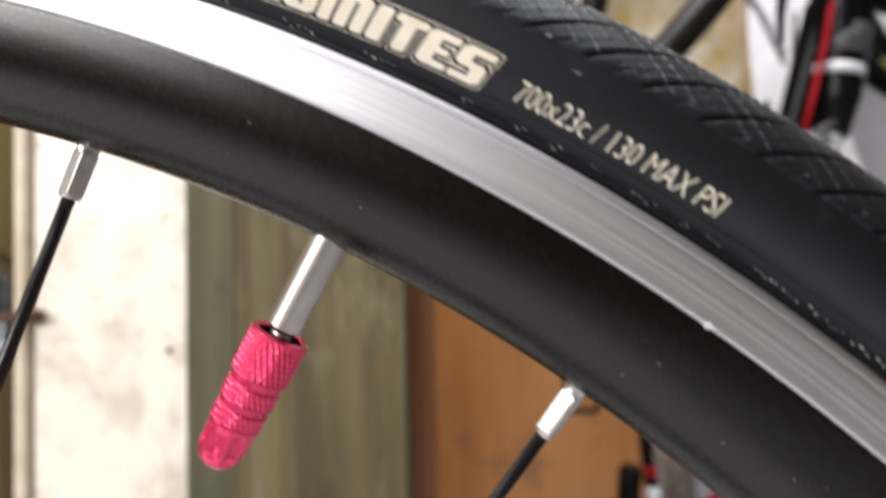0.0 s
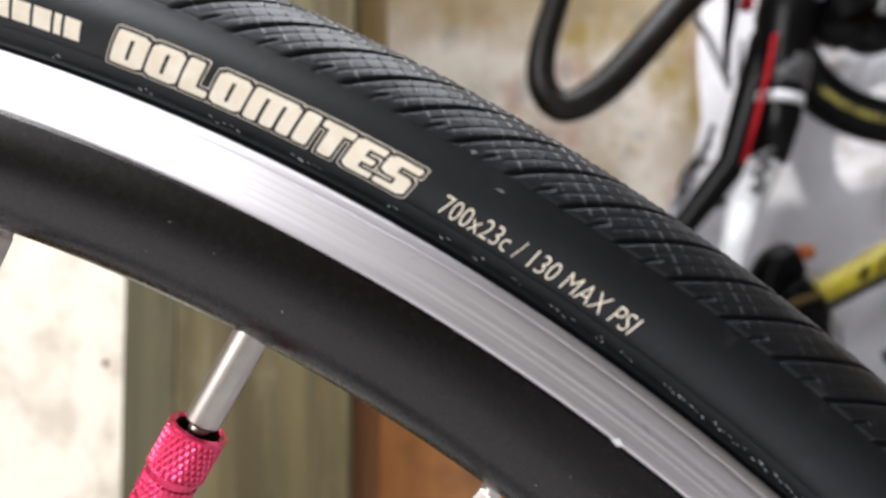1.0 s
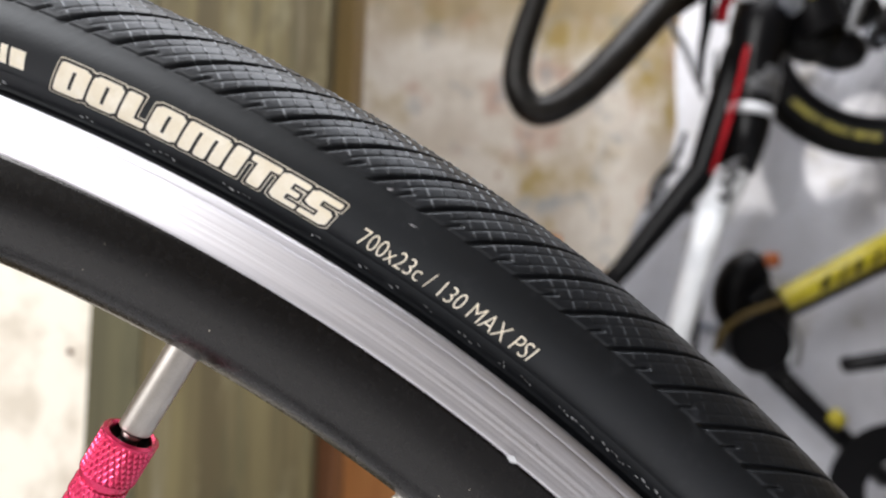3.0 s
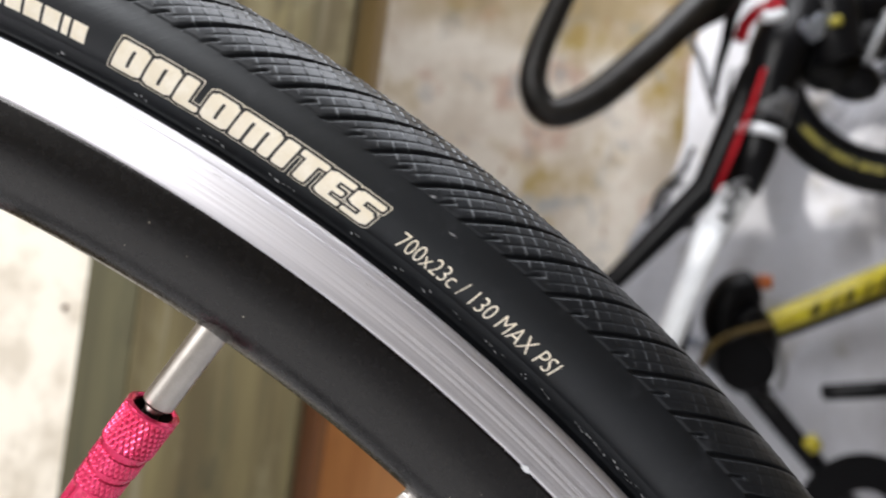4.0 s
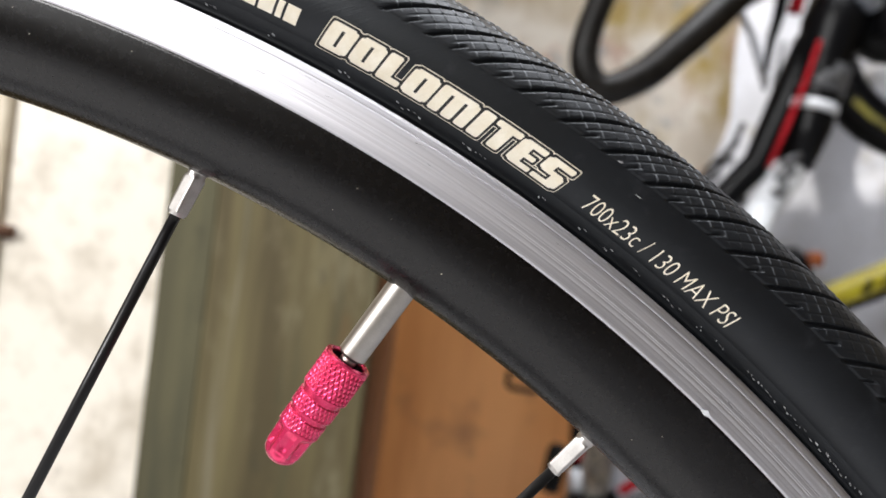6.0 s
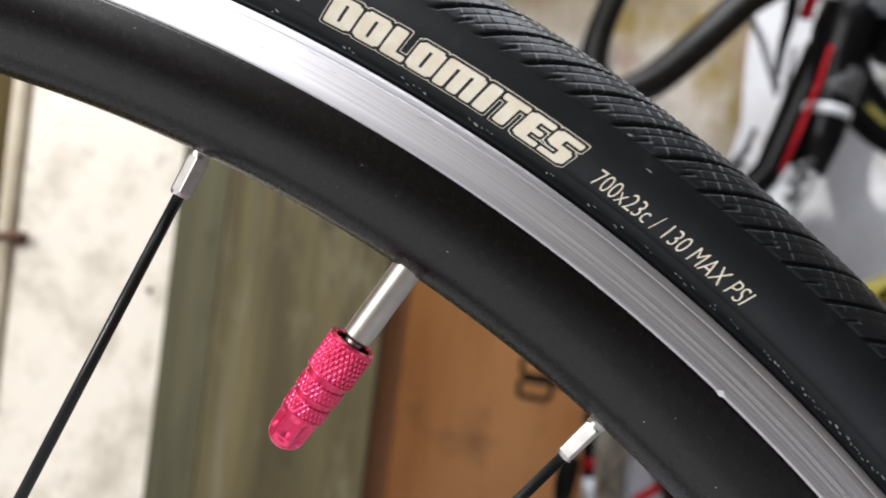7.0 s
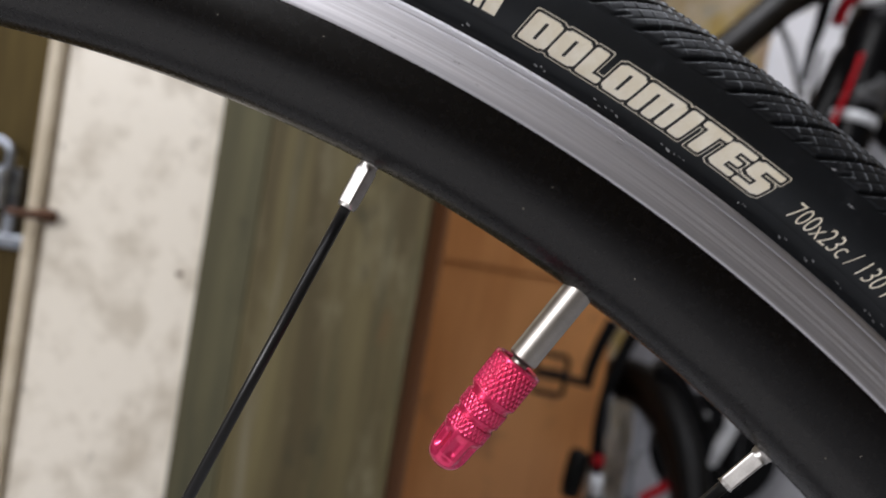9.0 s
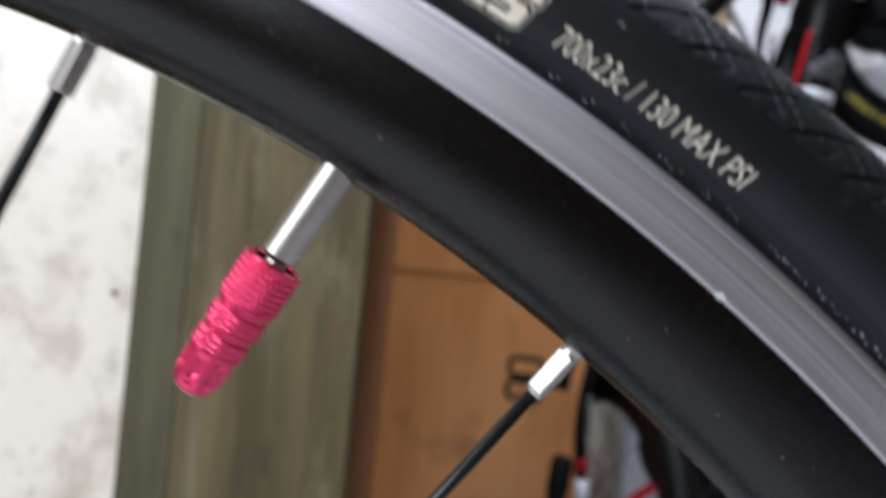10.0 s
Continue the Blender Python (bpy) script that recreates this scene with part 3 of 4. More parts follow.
WORD = "DOLOMITES"
for name, grow, lift, mat, label in (("print_outline", 0.00056, 0.00004, PRINT, "thin cream outline round the printed word"), ("print_ground", 0.00043, 0.00007, PRINT_BLACK, "black ground of the printed word"), ("print_letters", 0.0, 0.00011, PRINT, "heavy cream printed letters")):
    lettering(name, WORD, radians(63.22), radians(-40.2), 0.0051, 0.00552, grow, lift, 0.26, mat, label)

# The maker's mark: six plain cream blocks.
for k, (u0, w) in enumerate(((0, 0.0030), (0.0036, 0.0026), (0.0067, 0.0027), (0.0099, 0.0027), (0.0131, 0.0011), (0.0147, 0.0024))):
    verts = []
    for j in range(5):
        v = 0.0030 * j / 4
        verts += [on_tyre(np.array(u0 + 0.1 * v), np.array(v), 0.00008, radians(67.1), radians(-35)), on_tyre(np.array(u0 + w + 0.1 * v), np.array(v), 0.00008, radians(67.1), radians(-35))]
    mesh_object("print_block", verts, [(2 * j, 2 * j + 1, 2 * j + 3, 2 * j + 2) for j in range(4)], PRINT, tyre, "cream printed block")


def font_mesh(text, size):
    cu = bpy.data.curves.new("text", "FONT")
    cu.body, cu.size, cu.resolution_u, cu.offset = text, size, 3, -0.011
    ob = bpy.data.objects.new("text", cu)
    scene.collection.objects.link(ob)
    bpy.context.view_layer.update()
    me = bpy.data.meshes.new_from_object(ob.evaluated_get(bpy.context.evaluated_depsgraph_get()))
    bpy.data.objects.remove(ob)
    bm = bmesh.new()
    bm.from_mesh(me)
    ys = [q.co.y for q in bm.verts]
    for k in range(1, 10):
        cut = min(ys) + (max(ys) - min(ys)) * k / 10
        bmesh.ops.bisect_plane(bm, geom=bm.verts[:] + bm.edges[:] + bm.faces[:], plane_co=(0, cut, 0), plane_no=(0, 1, 0))
    bm.to_mesh(me)
    bm.free()
    v = np.array([q.co[:2] for q in me.vertices])
    f = [tuple(p.vertices) for p in me.polygons]
    bpy.data.meshes.remove(me)
    return v, f


v, f = font_mesh("700x23c / 130 MAX PSI", 1.0)
lo, hi = v.min(0), v.max(0)
u = (v[:, 0] - lo[0]) / (hi[0] - lo[0]) * 0.0313
w = (v[:, 1] - lo[1]) / (hi[1] - lo[1]) * 0.0032
mesh_object("print_size", on_tyre(u + 0.12 * w, w, 0.00008, radians(53.95), radians(-36.5)), f, PRINT, tyre, "thin cream printed tyre size", smooth=False)


# Faint raised mould marks beside the bead, and a nick or two.
rnd = np.random.RandomState(7)


def on_leg(u, d, lift, th0):
    """A point on the flat leg of the tyre beside the rim, d below where the leg begins."""
    lo, th = radians(-43), th0 - u / 0.3185
    r, y = TYRE_R + TYRE_A * math.sin(lo) - d - 0.48 * lift, -TYRE_A * math.cos(lo) + 0.55 * d - 0.88 * lift
    return np.stack([r * np.cos(th), y + 0 * th, r * np.sin(th)], -1)


th = 67.0
while th > 42.0:
    dense = rnd.randint(0, 5) if th > 54.5 else 2 if th > 47 else 7
    for k in range(rnd.randint(2, 3 + dense)):
        w, h, d = rnd.uniform(0.0003, 0.0012), rnd.uniform(0.00010, 0.00042), rnd.uniform(0.0011, 0.0018)
        u = np.array((0, 0.8, 1.0, 0.3)) * w
        mesh_object("mould_mark", on_leg(u, np.array((0, 0.2, 1, 0.7)) * h + d, 0.00008, radians(th)), [(3, 2, 1, 0)], PRINT_GREY, tyre, "faint raised mould mark")
        th -= math.degrees((w + rnd.uniform(0.0001, 0.0005)) / 0.32)
    th -= rnd.uniform(0.5, 2.3) if th > 54.5 else rnd.uniform(0.35, 0.95) if th > 47 else 0.12
# nicks in the rubber, their whitish glint painted as pale colour
for th, ph, w, h in ((53.97, 11.6, 0.0011, 0.0004), (53.0, -1.0, 0.0016, 0.00012)):
    u, v = np.array((0, 0.4, 1, 0.7)) * w, np.array((0, -0.3, 0.4, 1.0)) * h
    mesh_object("nick", on_tyre(u, v, 0.00034 if ph > 0 else 0.00006, radians(th), radians(ph)), [(0, 1, 2, 3)], PRINT_GREY, tyre, "nick in the rubber with its glint painted pale")


def radial(th, r, y=0.0):
    return np.array((r * math.cos(th), y, r * math.sin(th)))


# A bright nick at the track's lower edge, specks of dust on the black.
q = radians(46.9)
nick = np.array([radial(q + a, R_TRACK + b, -0.0111 + c) for a, b, c in ((0, 0.0001, -0.0003), (0.003, -0.0004, -0.0001), (0.0066, -0.0001, 0.0), (0.0037, 0.0007, -0.0003))])
mesh_object("nick", nick, [(0, 1, 2, 3)], WHITE_GLOSS, rim, "bright nick in the brake track")
rnd = np.random.RandomState(23)
for k in range(26):
    q, r, w, h = radians(rnd.uniform(36, 80)), R_TRACK + rnd.uniform(0.0012, 0.0062), rnd.uniform(0.0005, 0.0024), rnd.uniform(0.00004, 0.00010)
    y = -(0.01078 - (r - R_TRACK - 0.0006) * 0.045) - 0.00003
    slant = rnd.uniform(-0.25, 0.25) * w
    mesh_object("scratch", [radial(q, r, y), radial(q + w / 0.31, r + slant, y), radial(q + w / 0.31, r + slant + h, y), radial(q, r + h * 0.5, y)], [(0, 1, 2, 3)], PRINT_GREY if k % 3 else PRINT_BLACK, rim, "thin scratch on the brake track")
rnd = np.random.RandomState(11)
for k in range(22):
    q, r = radians(rnd.uniform(40, 84)), rnd.uniform(0.2965, 0.3062)
    y = np.interp(r, [p[0] for p in half[::-1]], [p[1] for p in half[::-1]]) - 0.00012
    e = rnd.uniform(0.00005, 0.00011)
    mesh_object("dust_speck", [radial(q, r - e, y), radial(q + e / 0.3 * rnd.uniform(0.6, 2), r, y), radial(q, r + e, y), radial(q - e / 0.3, r, y)], [(0, 1, 2, 3)], PRINT, rim, "pale speck of dust")

# Hub, then spokes with their nipples.
lathe("hub", [(-0.036, 0.0), (-0.036, 0.012), (-0.033, 0.030), (-0.029, 0.030), (-0.027, 0.014), (0.0, 0.012), (0.027, 0.014), (0.029, 0.030), (0.033, 0.030), (0.036, 0.012), (0.036, 0.0)], BLACK_PAINT, wheel, "black alloy hub", axis=(0, 1, 0))
NEAR = radians(8.63)


def squared(s, a):
    """Four flats along the nipple's shank."""
    b = a + 0.42
    across = 0.00139 / np.maximum(np.abs(np.cos(b)), np.abs(np.sin(b)))
    return np.minimum(across - 0.00195, 0) * ((s > 0.0029) & (s < 0.0103))


for k in range(20):
    th = VALVE + NEAR + k * (2 * np.pi - 2 * NEAR) / 19
    yy = 0.0010
    inward = -radial(th, 1.0)
    head = radial(th, 0.2925, yy)
    flange = radial(th, 0.029, 0.031 if k % 2 else -0.031)
    way = flange - radial(th, 0.2817, yy)
    way /= np.linalg.norm(way)
    spoke = tube("spoke", [head + way * 0.0100, head + way * 0.05, flange], 0.00105, SPOKE_BLACK, wheel, "black steel spoke", sides=12)
    lathe("nipple", [(0.0, 0.0), (0.0, 0.0020), (0.0016, 0.0020), (0.0020, 0.0017), (0.0026, 0.0017), (0.0030, 0.0020), (0.0100, 0.0019), (0.0107, 0.0015), (0.0108, 0.0)], NIPPLE, spoke, "bright nickel spoke nipple", origin=head, axis=Vector(way), sides=48, wave=squared)

# Valve stem and its knurled cap; the valve sits a little askew in the rim.
VALVE_AT = radial(VALVE + 0.0009, 0.2904)
axis = -radial(VALVE - radians(2.3), 1.0)
valve_stem = lathe("valve_stem", [(-0.002, 0.0), (-0.002, 0.00285), (0.0146, 0.00278), (0.0150, 0.0025), (0.0151, 0.0018), (0.0154, 0.0016), (0.0160, 0.0017), (0.0168, 0.0015), (0.0174, 0.0017), (0.0180, 0.0015), (0.0220, 0.0015), (0.0220, 0.0)], STEEL, wheel, "plain nickel valve stem", origin=VALVE_AT, axis=axis)
CAP_L = 0.0233


def knurl(s, a):
    """Diamond pattern on three bands, eight flutes on the tip."""
    t = s / CAP_L
    bands = ((t > 0.03) & (t < 0.312)) | ((t > 0.378) & (t < 0.498)) | ((t > 0.553) & (t < 0.665))
    turns, pitch = 28, 0.00098
    one = np.abs(((a * turns / (2 * np.pi) + s / (2 * pitch)) % 1.0) - 0.5)
    two = np.abs(((a * turns / (2 * np.pi) - s / (2 * pitch)) % 1.0) - 0.5)
    point = np.clip(np.minimum(one, two) / 0.27, 0, 1)
    flutes = ((t > 0.69) & (t < 0.95)) * 0.00062 * np.clip(1.6 * np.abs(np.cos(4 * a + 0.4)) - 0.6, 0, 1) * np.clip((t - 0.69) / 0.05, 0, 1) * np.clip((0.95 - t) / 0.12, 0, 1)
    worn = np.where(t < 0.33, 0.00026, 0.00014)
    return -worn * (1 - point) * bands - flutes


CAP_S = np.concatenate([np.linspace(0.0, CAP_L - 0.003, 320), CAP_L - 0.003 + 0.0030 * np.sin(np.linspace(0.08, np.pi / 2, 20))])
cap_r = []
for s in CAP_S:
    t = s / CAP_L
    r = 0.00475 - 0.00016 * t
    if t > 0.335:
        r -= 0.00030
    if t > 0.515:
        r -= 0.00016
    if t > 0.675:
        r -= 0.00022 + 0.0009 * (t - 0.675)
    if 0.315 < t < 0.375 or 0.50 < t < 0.55:
        r -= 0.00030
    if s > CAP_L - 0.003:
        r = 0.00358 * (max(0.0, 1 - ((s - CAP_L + 0.003) / 0.00301) ** 2.2)) ** 0.47
    cap_r.append(r)
CAP_AT = VALVE_AT + axis * 0.0156
cap_profile = [(0.0055, 0.0), (0.0055, 0.0033), (0.0003, 0.0036), (0.0, 0.0041)] + list(zip(CAP_S + 0.00025, cap_r)) + [(CAP_L + 0.00027, 0.0)]
# added dark lining paints the shade inside the hollow cap
lathe("cap_shade", [(0.0006, 0.0033), (0.0053, 0.0032), (0.0054, 0.0)], HOLLOW_SHADE, valve_stem, "dark lining for the shade inside the cap", origin=CAP_AT, axis=axis)
cap = lathe("valve_cap", cap_profile, ANODISED, valve_stem, "crimson anodised knurled valve cap", origin=CAP_AT, axis=axis, sides=300, wave=knurl, crisp=False)


# ---- the bay behind: plywood cupboard, wall sheet, two bicycles ----
cupboard = thing("cupboard", "orange-brown varnished plywood cupboard front standing on the floor", "cupboard", pose(0, 0.86, 0))
part("body", block(-0.19, 0.345, 0.006, 0.14, 0, 0.66, 0.003), ORANGE_DARK, cupboard)
part("top_rail", block(-0.185, 0.341, -0.007, 0.006, 0.5575, 0.655, 0.0015), ORANGE_WOOD, cupboard)
part("door_panel", block(-0.185, 0.341, -0.004, 0.006, 0.02, 0.557, 0.002), ORANGE_WOOD, cupboard, "orange-brown varnished door panel")

# A crumpled plastic sheet hangs down the bay's wall.
nu, nv = 110, 160
uu, vv = np.meshgrid(np.linspace(0, 1, nu), np.linspace(0, 1, nv), indexing="ij")
fold = np.zeros_like(uu)
rnd = np.random.RandomState(4)
for k in range(26):
    a, b, c = rnd.uniform(3, 22), rnd.uniform(-9, 9), rnd.uniform(0, 6.3)
    fold += rnd.uniform(0.2, 1.0) / a * np.abs(np.sin(a * uu + b * vv + c))
height = 0.01 + 1.83 * vv
left = np.interp(height, (0.0, 0.45, 0.60, 0.75, 0.95, 1.84), (0.46, 0.45, 0.49, 0.53, 0.57, 0.64)) + 0.016 * np.sin(17 * vv) + 0.008 * np.sin(43 * vv + 1)
sheet_v = np.stack([left + (1.60 - left) * uu, 1.172 - 0.11 * fold, height - 0.02 * vv * np.sin(14 * uu)], -1)
sheet = grid_object("plastic_sheet", sheet_v, PLASTIC_SHEET)
tagged(sheet, "crumpled white plastic sheet hanging on the plaster wall", "sheet")


def bicycle_wheel_parts(parent, centre, way, radius, tyre, rim_depth, rim_mat, spoke_mat, n_spokes=24):
    """Tyre, rim, hub and spokes of a wheel far off; way is the axle's direction."""
    turn = Vector((0, 1, 0)).rotation_difference(Vector(way)).to_matrix()
    turn = np.array(turn)
    c = np.array(centre)

    def turned(sec, name, mat, under, sides=96):
        q = np.array(sec)
        a = np.linspace(0, 2 * np.pi, sides, endpoint=False)
        v = np.stack([np.cos(a)[:, None] * q[:, 0], np.repeat(q[None, :, 1], sides, 0), np.sin(a)[:, None] * q[:, 0]], -1)
        return grid_object(name, v @ turn.T + c, mat, under, loop_u=True, loop_v=True)

    a = np.linspace(0, 2 * np.pi, 18, endpoint=False)
    r0 = radius - 2 * tyre + 0.004
    rim = turned([(r0, -0.010), (r0, 0.010), (r0 - rim_depth, 0.005), (r0 - rim_depth, -0.005)], "wheel_rim", rim_mat, parent)
    ty = turned([(radius - tyre + tyre * np.cos(q), tyre * np.sin(q)) for q in a], "tyre", BLACK_TAPE, rim)
    lathe("hub", [(-0.05, 0), (-0.05, 0.006), (-0.034, 0.008), (-0.032, 0.024), (-0.027, 0.024), (-0.025, 0.013), (0.025, 0.013), (0.027, 0.024), (0.032, 0.024), (0.034, 0.008), (0.05, 0.006), (0.05, 0)], BLACK_PAINT, rim, origin=centre, axis=way, sides=20)
    for k in range(n_spokes):
        q = 2 * math.pi * k / n_spokes
        e = np.array((math.cos(q), 0, math.sin(q)))
        w = q + (0.9 if k % 4 < 2 else -0.9)
        hb = np.array((0.022 * math.cos(w), 0.029 if k % 2 else -0.029, 0.022 * math.sin(w)))
        tube("spoke", [c + turn @ (e * (r0 - rim_depth + 0.002)), c + turn @ hb], 0.001, spoke_mat, rim, sides=6)
    return rim


# Both bicycles lean a little in their own plane.
LEAN = pose(-0.010, 0, HUB_Z - 0.002, 0, 1.3, 0) @ pose(0, 0, -HUB_Z)
road = thing("road_bicycle", "black, red and white drop-bar road bicycle standing in the bay", "bicycle", LEAN)
bar = [(0.300, 0.60, 1.03), (0.279, 0.600, 0.960), (0.266, 0.600, 0.921), (0.250, 0.600, 0.858), (0.251, 0.600, 0.818), (0.274, 0.600, 0.796), (0.313, 0.602, 0.816), (0.353, 0.606, 0.859), (0.388, 0.615, 0.902), (0.425, 0.63, 0.951), (0.470, 0.66, 1.00), (0.55, 0.70, 1.03)]
bar = [(x - 0.007, y, z - 0.007) for x, y, z in bar]
handlebar = tube("handlebar", smooth_path(bar), np.interp(np.arange(89), (0, 14, 34, 50, 88), (0.0125, 0.0135, 0.0165, 0.0185, 0.0190)), BAR_TAPE, road, "drop handlebar wound with black tape")
tube("stem", [(0.548, 0.705, 1.06), (0.551, 0.703, 0.985)], 0.021, BLACK_PAINT, road)
head_tube = tube("head_tube", [(0.562, 0.70, 0.985), (0.545, 0.70, 0.925), (0.541, 0.70, 0.89), (0.538, 0.70, 0.80), (0.528, 0.70, 0.755)], [0.040, 0.036, 0.031, 0.025, 0.021], BLACK_PAINT, road, "black head tube")
frame_tube = tube("down_tube", [(0.556, 0.71, 0.960), (0.527, 0.71, 0.905), (0.512, 0.715, 0.83), (0.497, 0.73, 0.755), (0.410, 0.75, 0.627), (0.346, 0.765, 0.545)], [0.014, 0.020, 0.021, 0.019, 0.0140, 0.013], BLACK_PAINT, road, "black down tube")
tube("red_stripe", [(0.518, 0.668, 0.897), (0.510, 0.668, 0.849), (0.498, 0.668, 0.796), (0.485, 0.668, 0.744)], [0.0046, 0.0054, 0.0058, 0.0054], RED_PAINT, frame_tube, "red painted stripe", flat=0.5)
tube("cable", smooth_path([(0.489, 0.680, 0.930), (0.492, 0.680, 0.950), (0.503, 0.678, 0.966), (0.528, 0.676, 0.980)]), 0.008, RED_PAINT, road, "red cable sleeve")
for z0, z1, r, m, lab in ((0.845, 0.878, 0.0300, DARK_ALLOY, "dark grey alloy collar"), (0.821, 0.832, 0.0290, WHITE_GLOSS, "white ring"), (0.968, 0.980, 0.022, WHITE_GLOSS, "white ring")):
    tube("collar", [(0.5395 + (z0 - 0.84) * 0.14, 0.70, z0), (0.5395 + (z1 - 0.84) * 0.14, 0.70, z1)], r, m, head_tube, lab)
fork_crown = tube("fork_crown", smooth_path([(0.531, 0.70, 0.785), (0.524, 0.70, 0.755), (0.512, 0.70, 0.722), (0.497, 0.70, 0.69)]), [0.0165] * 9 + [0.019] * 16, WHITE_GLOSS, road, "white fork crown")
tube("fork_leg", [(0.497, 0.695, 0.70), (0.490, 0.695, 0.66), (0.468, 0.70, 0.55), (0.512, 0.780, 0.416), (0.498, 0.790, 0.362), (0.455, 0.865, 0.229)], [0.0175, 0.0170, 0.0150, 0.009, 0.009, 0.008], WHITE_GLOSS, road, "white fork leg")
tube("fork_leg", [(0.515, 0.745, 0.70), (0.505, 0.755, 0.62), (0.520, 0.81, 0.50), (0.543, 0.830, 0.330), (0.455, 0.885, 0.229)], [0.0150, 0.0145, 0.0130, 0.015, 0.011], BLACK_PAINT, road, "black fork leg")
for p, r, m in (((0.611, 0.70, 0.922), 0.030, BLACK_TAPE), ((0.645, 0.70, 0.912), 0.026, BLACK_PAINT), ((0.602, 0.70, 0.972), 0.026, BLACK_TAPE), ((0.660, 0.70, 0.965), 0.024, BLACK_PAINT), ((0.625, 0.720, 1.008), 0.032, BLACK_TAPE)):
    tube("lever_hood", smooth_path([(p[0] - 0.028, p[1] + 0.01, p[2] + 0.012), p, (p[0] + 0.026, p[1] - 0.012, p[2] - 0.012)], 6), [r * q for q in (0.5, 0.75, 0.9, 0.97, 1, 1, 1, 0.98, 0.94, 0.86, 0.74, 0.58, 0.35)], m, handlebar, "black brake lever hood")
tube("lever_hood", smooth_path([(0.398, 0.630, 0.915), (0.418, 0.636, 0.939), (0.440, 0.644, 0.962), (0.466, 0.655, 0.990)]), np.interp(np.arange(25), (0, 6, 14, 24), (0.0175, 0.0215, 0.0260, 0.0250)), BLACK_TAPE, handlebar, "black brake lever hood")
tube("cable_housing", smooth_path([(0.500, 0.72, 1.012), (0.490, 0.72, 0.975), (0.488, 0.72, 0.941), (0.486, 0.725, 0.909), (0.490, 0.735, 0.873)]), np.interp(np.arange(33), (0, 14, 32), (0.0085, 0.0075, 0.0040)), BLACK_PAINT, road, "black cable housing", sides=14)
tube("brake_caliper", smooth_path([(0.575, 0.69, 1.02), (0.590, 0.68, 0.985), (0.600, 0.68, 0.95), (0.612, 0.68, 0.925)]), 0.030, BLACK_PAINT, road, "black brake caliper")
tube("stem_arm", smooth_path([(0.568, 0.705, 0.990), (0.610, 0.705, 0.996), (0.655, 0.705, 1.006), (0.705, 0.705, 1.022)]), 0.029, BLACK_PAINT, road, "black stem arm")
tube("brake_lever", smooth_path([(0.652, 0.662, 0.985), (0.646, 0.660, 0.965), (0.638, 0.660, 0.940), (0.634, 0.662, 0.920)]), [0.0072] * 15 + [0.0062] * 10, DARK_ALLOY, road, "dull grey brake lever")
for q in ((0.556, 0.660, 0.951), (0.571, 0.660, 0.962), (0.566, 0.660, 0.945)):
    tube("bolt", [(q[0], q[1] - 0.006, q[2]), (q[0], q[1] + 0.02, q[2])], 0.0085, ZINC, road, "bright bolt", sides=12)
for pts in ([(0.467, 0.800, 0.974), (0.494, 0.800, 0.923), (0.520, 0.800, 0.867)], [(0.533, 0.800, 0.937), (0.531, 0.800, 0.873), (0.533, 0.800, 0.801)]):
    tube("frame_cable", smooth_path(pts), 0.0032, DARK_ALLOY, road, "dark thin cable", sides=8)
for pts in ([(0.504, 0.680, 0.754), (0.526, 0.680, 0.765)], [(0.503, 0.680, 0.733), (0.521, 0.680, 0.747)], [(0.500, 0.680, 0.716), (0.515, 0.680, 0.726)], [(0.519, 0.682, 0.764), (0.514, 0.682, 0.742)], [(0.512, 0.682, 0.740), (0.509, 0.682, 0.712)]):
    tube("crown_clip", pts, 0.0045, DARK_ALLOY, fork_crown, "grey clip on the fork crown", sides=10)
tube("collar", [(0.500, 0.655, 0.953), (0.511, 0.655, 0.953), (0.523, 0.655, 0.959)], 0.0070, WHITE_GLOSS, head_tube, "white ring under the stem")
for pts in ([(0.474, 0.745, 0.783), (0.458, 0.745, 0.758), (0.454, 0.745, 0.737), (0.434, 0.745, 0.702)], [(0.483, 0.760, 0.810), (0.473, 0.760, 0.779), (0.448, 0.760, 0.744), (0.442, 0.760, 0.719)]):
    tube("frame_cable", smooth_path(pts), 0.0036, BLACK_PAINT, road, "black frame cable", sides=8)
for pts in ([(0.444, 0.735, 0.733), (0.453, 0.735, 0.739)], [(0.456, 0.735, 0.751), (0.466, 0.735, 0.761)], [(0.478, 0.735, 0.703), (0.492, 0.735, 0.709)]):
    tube("cable_clip", pts, 0.006, DARK_ALLOY, road, "dark cable clip", sides=10)
tube("lever_badge", [(0.577, 0.650, 0.957), (0.589, 0.650, 0.961)], 0.006, YELLOW_PRINT, handlebar, "dull yellow mark on the lever", sides=10, flat=0.6)
tube("brake_cable", smooth_path([(0.455, 0.78, 1.03), (0.467, 0.80, 0.974), (0.495, 0.80, 0.93), (0.511, 0.78, 0.875)]), 0.0045, GREY_METAL, road, "grey cable")
bicycle_wheel_parts(road, (0.3955, 0.85, 0.240), (0.968, 0.250, 0.0), 0.229, 0.019, 0.030, BLACK_PAINT, SPOKE_BLACK)
crank = tube("crank", smooth_path([(0.320, 0.745, 0.530), (0.309, 0.745, 0.494), (0.303, 0.745, 0.462), (0.302, 0.745, 0.438)]), np.linspace(0.0095, 0.0070, 25), BLACK_PAINT, road, "black crank arm")
lathe("bottom_bracket", [(-0.03, 0), (-0.03, 0.021), (0.03, 0.021), (0.03, 0)], BLACK_PAINT, road, origin=(0.346, 0.765, 0.545), axis=(0, 1, 0))
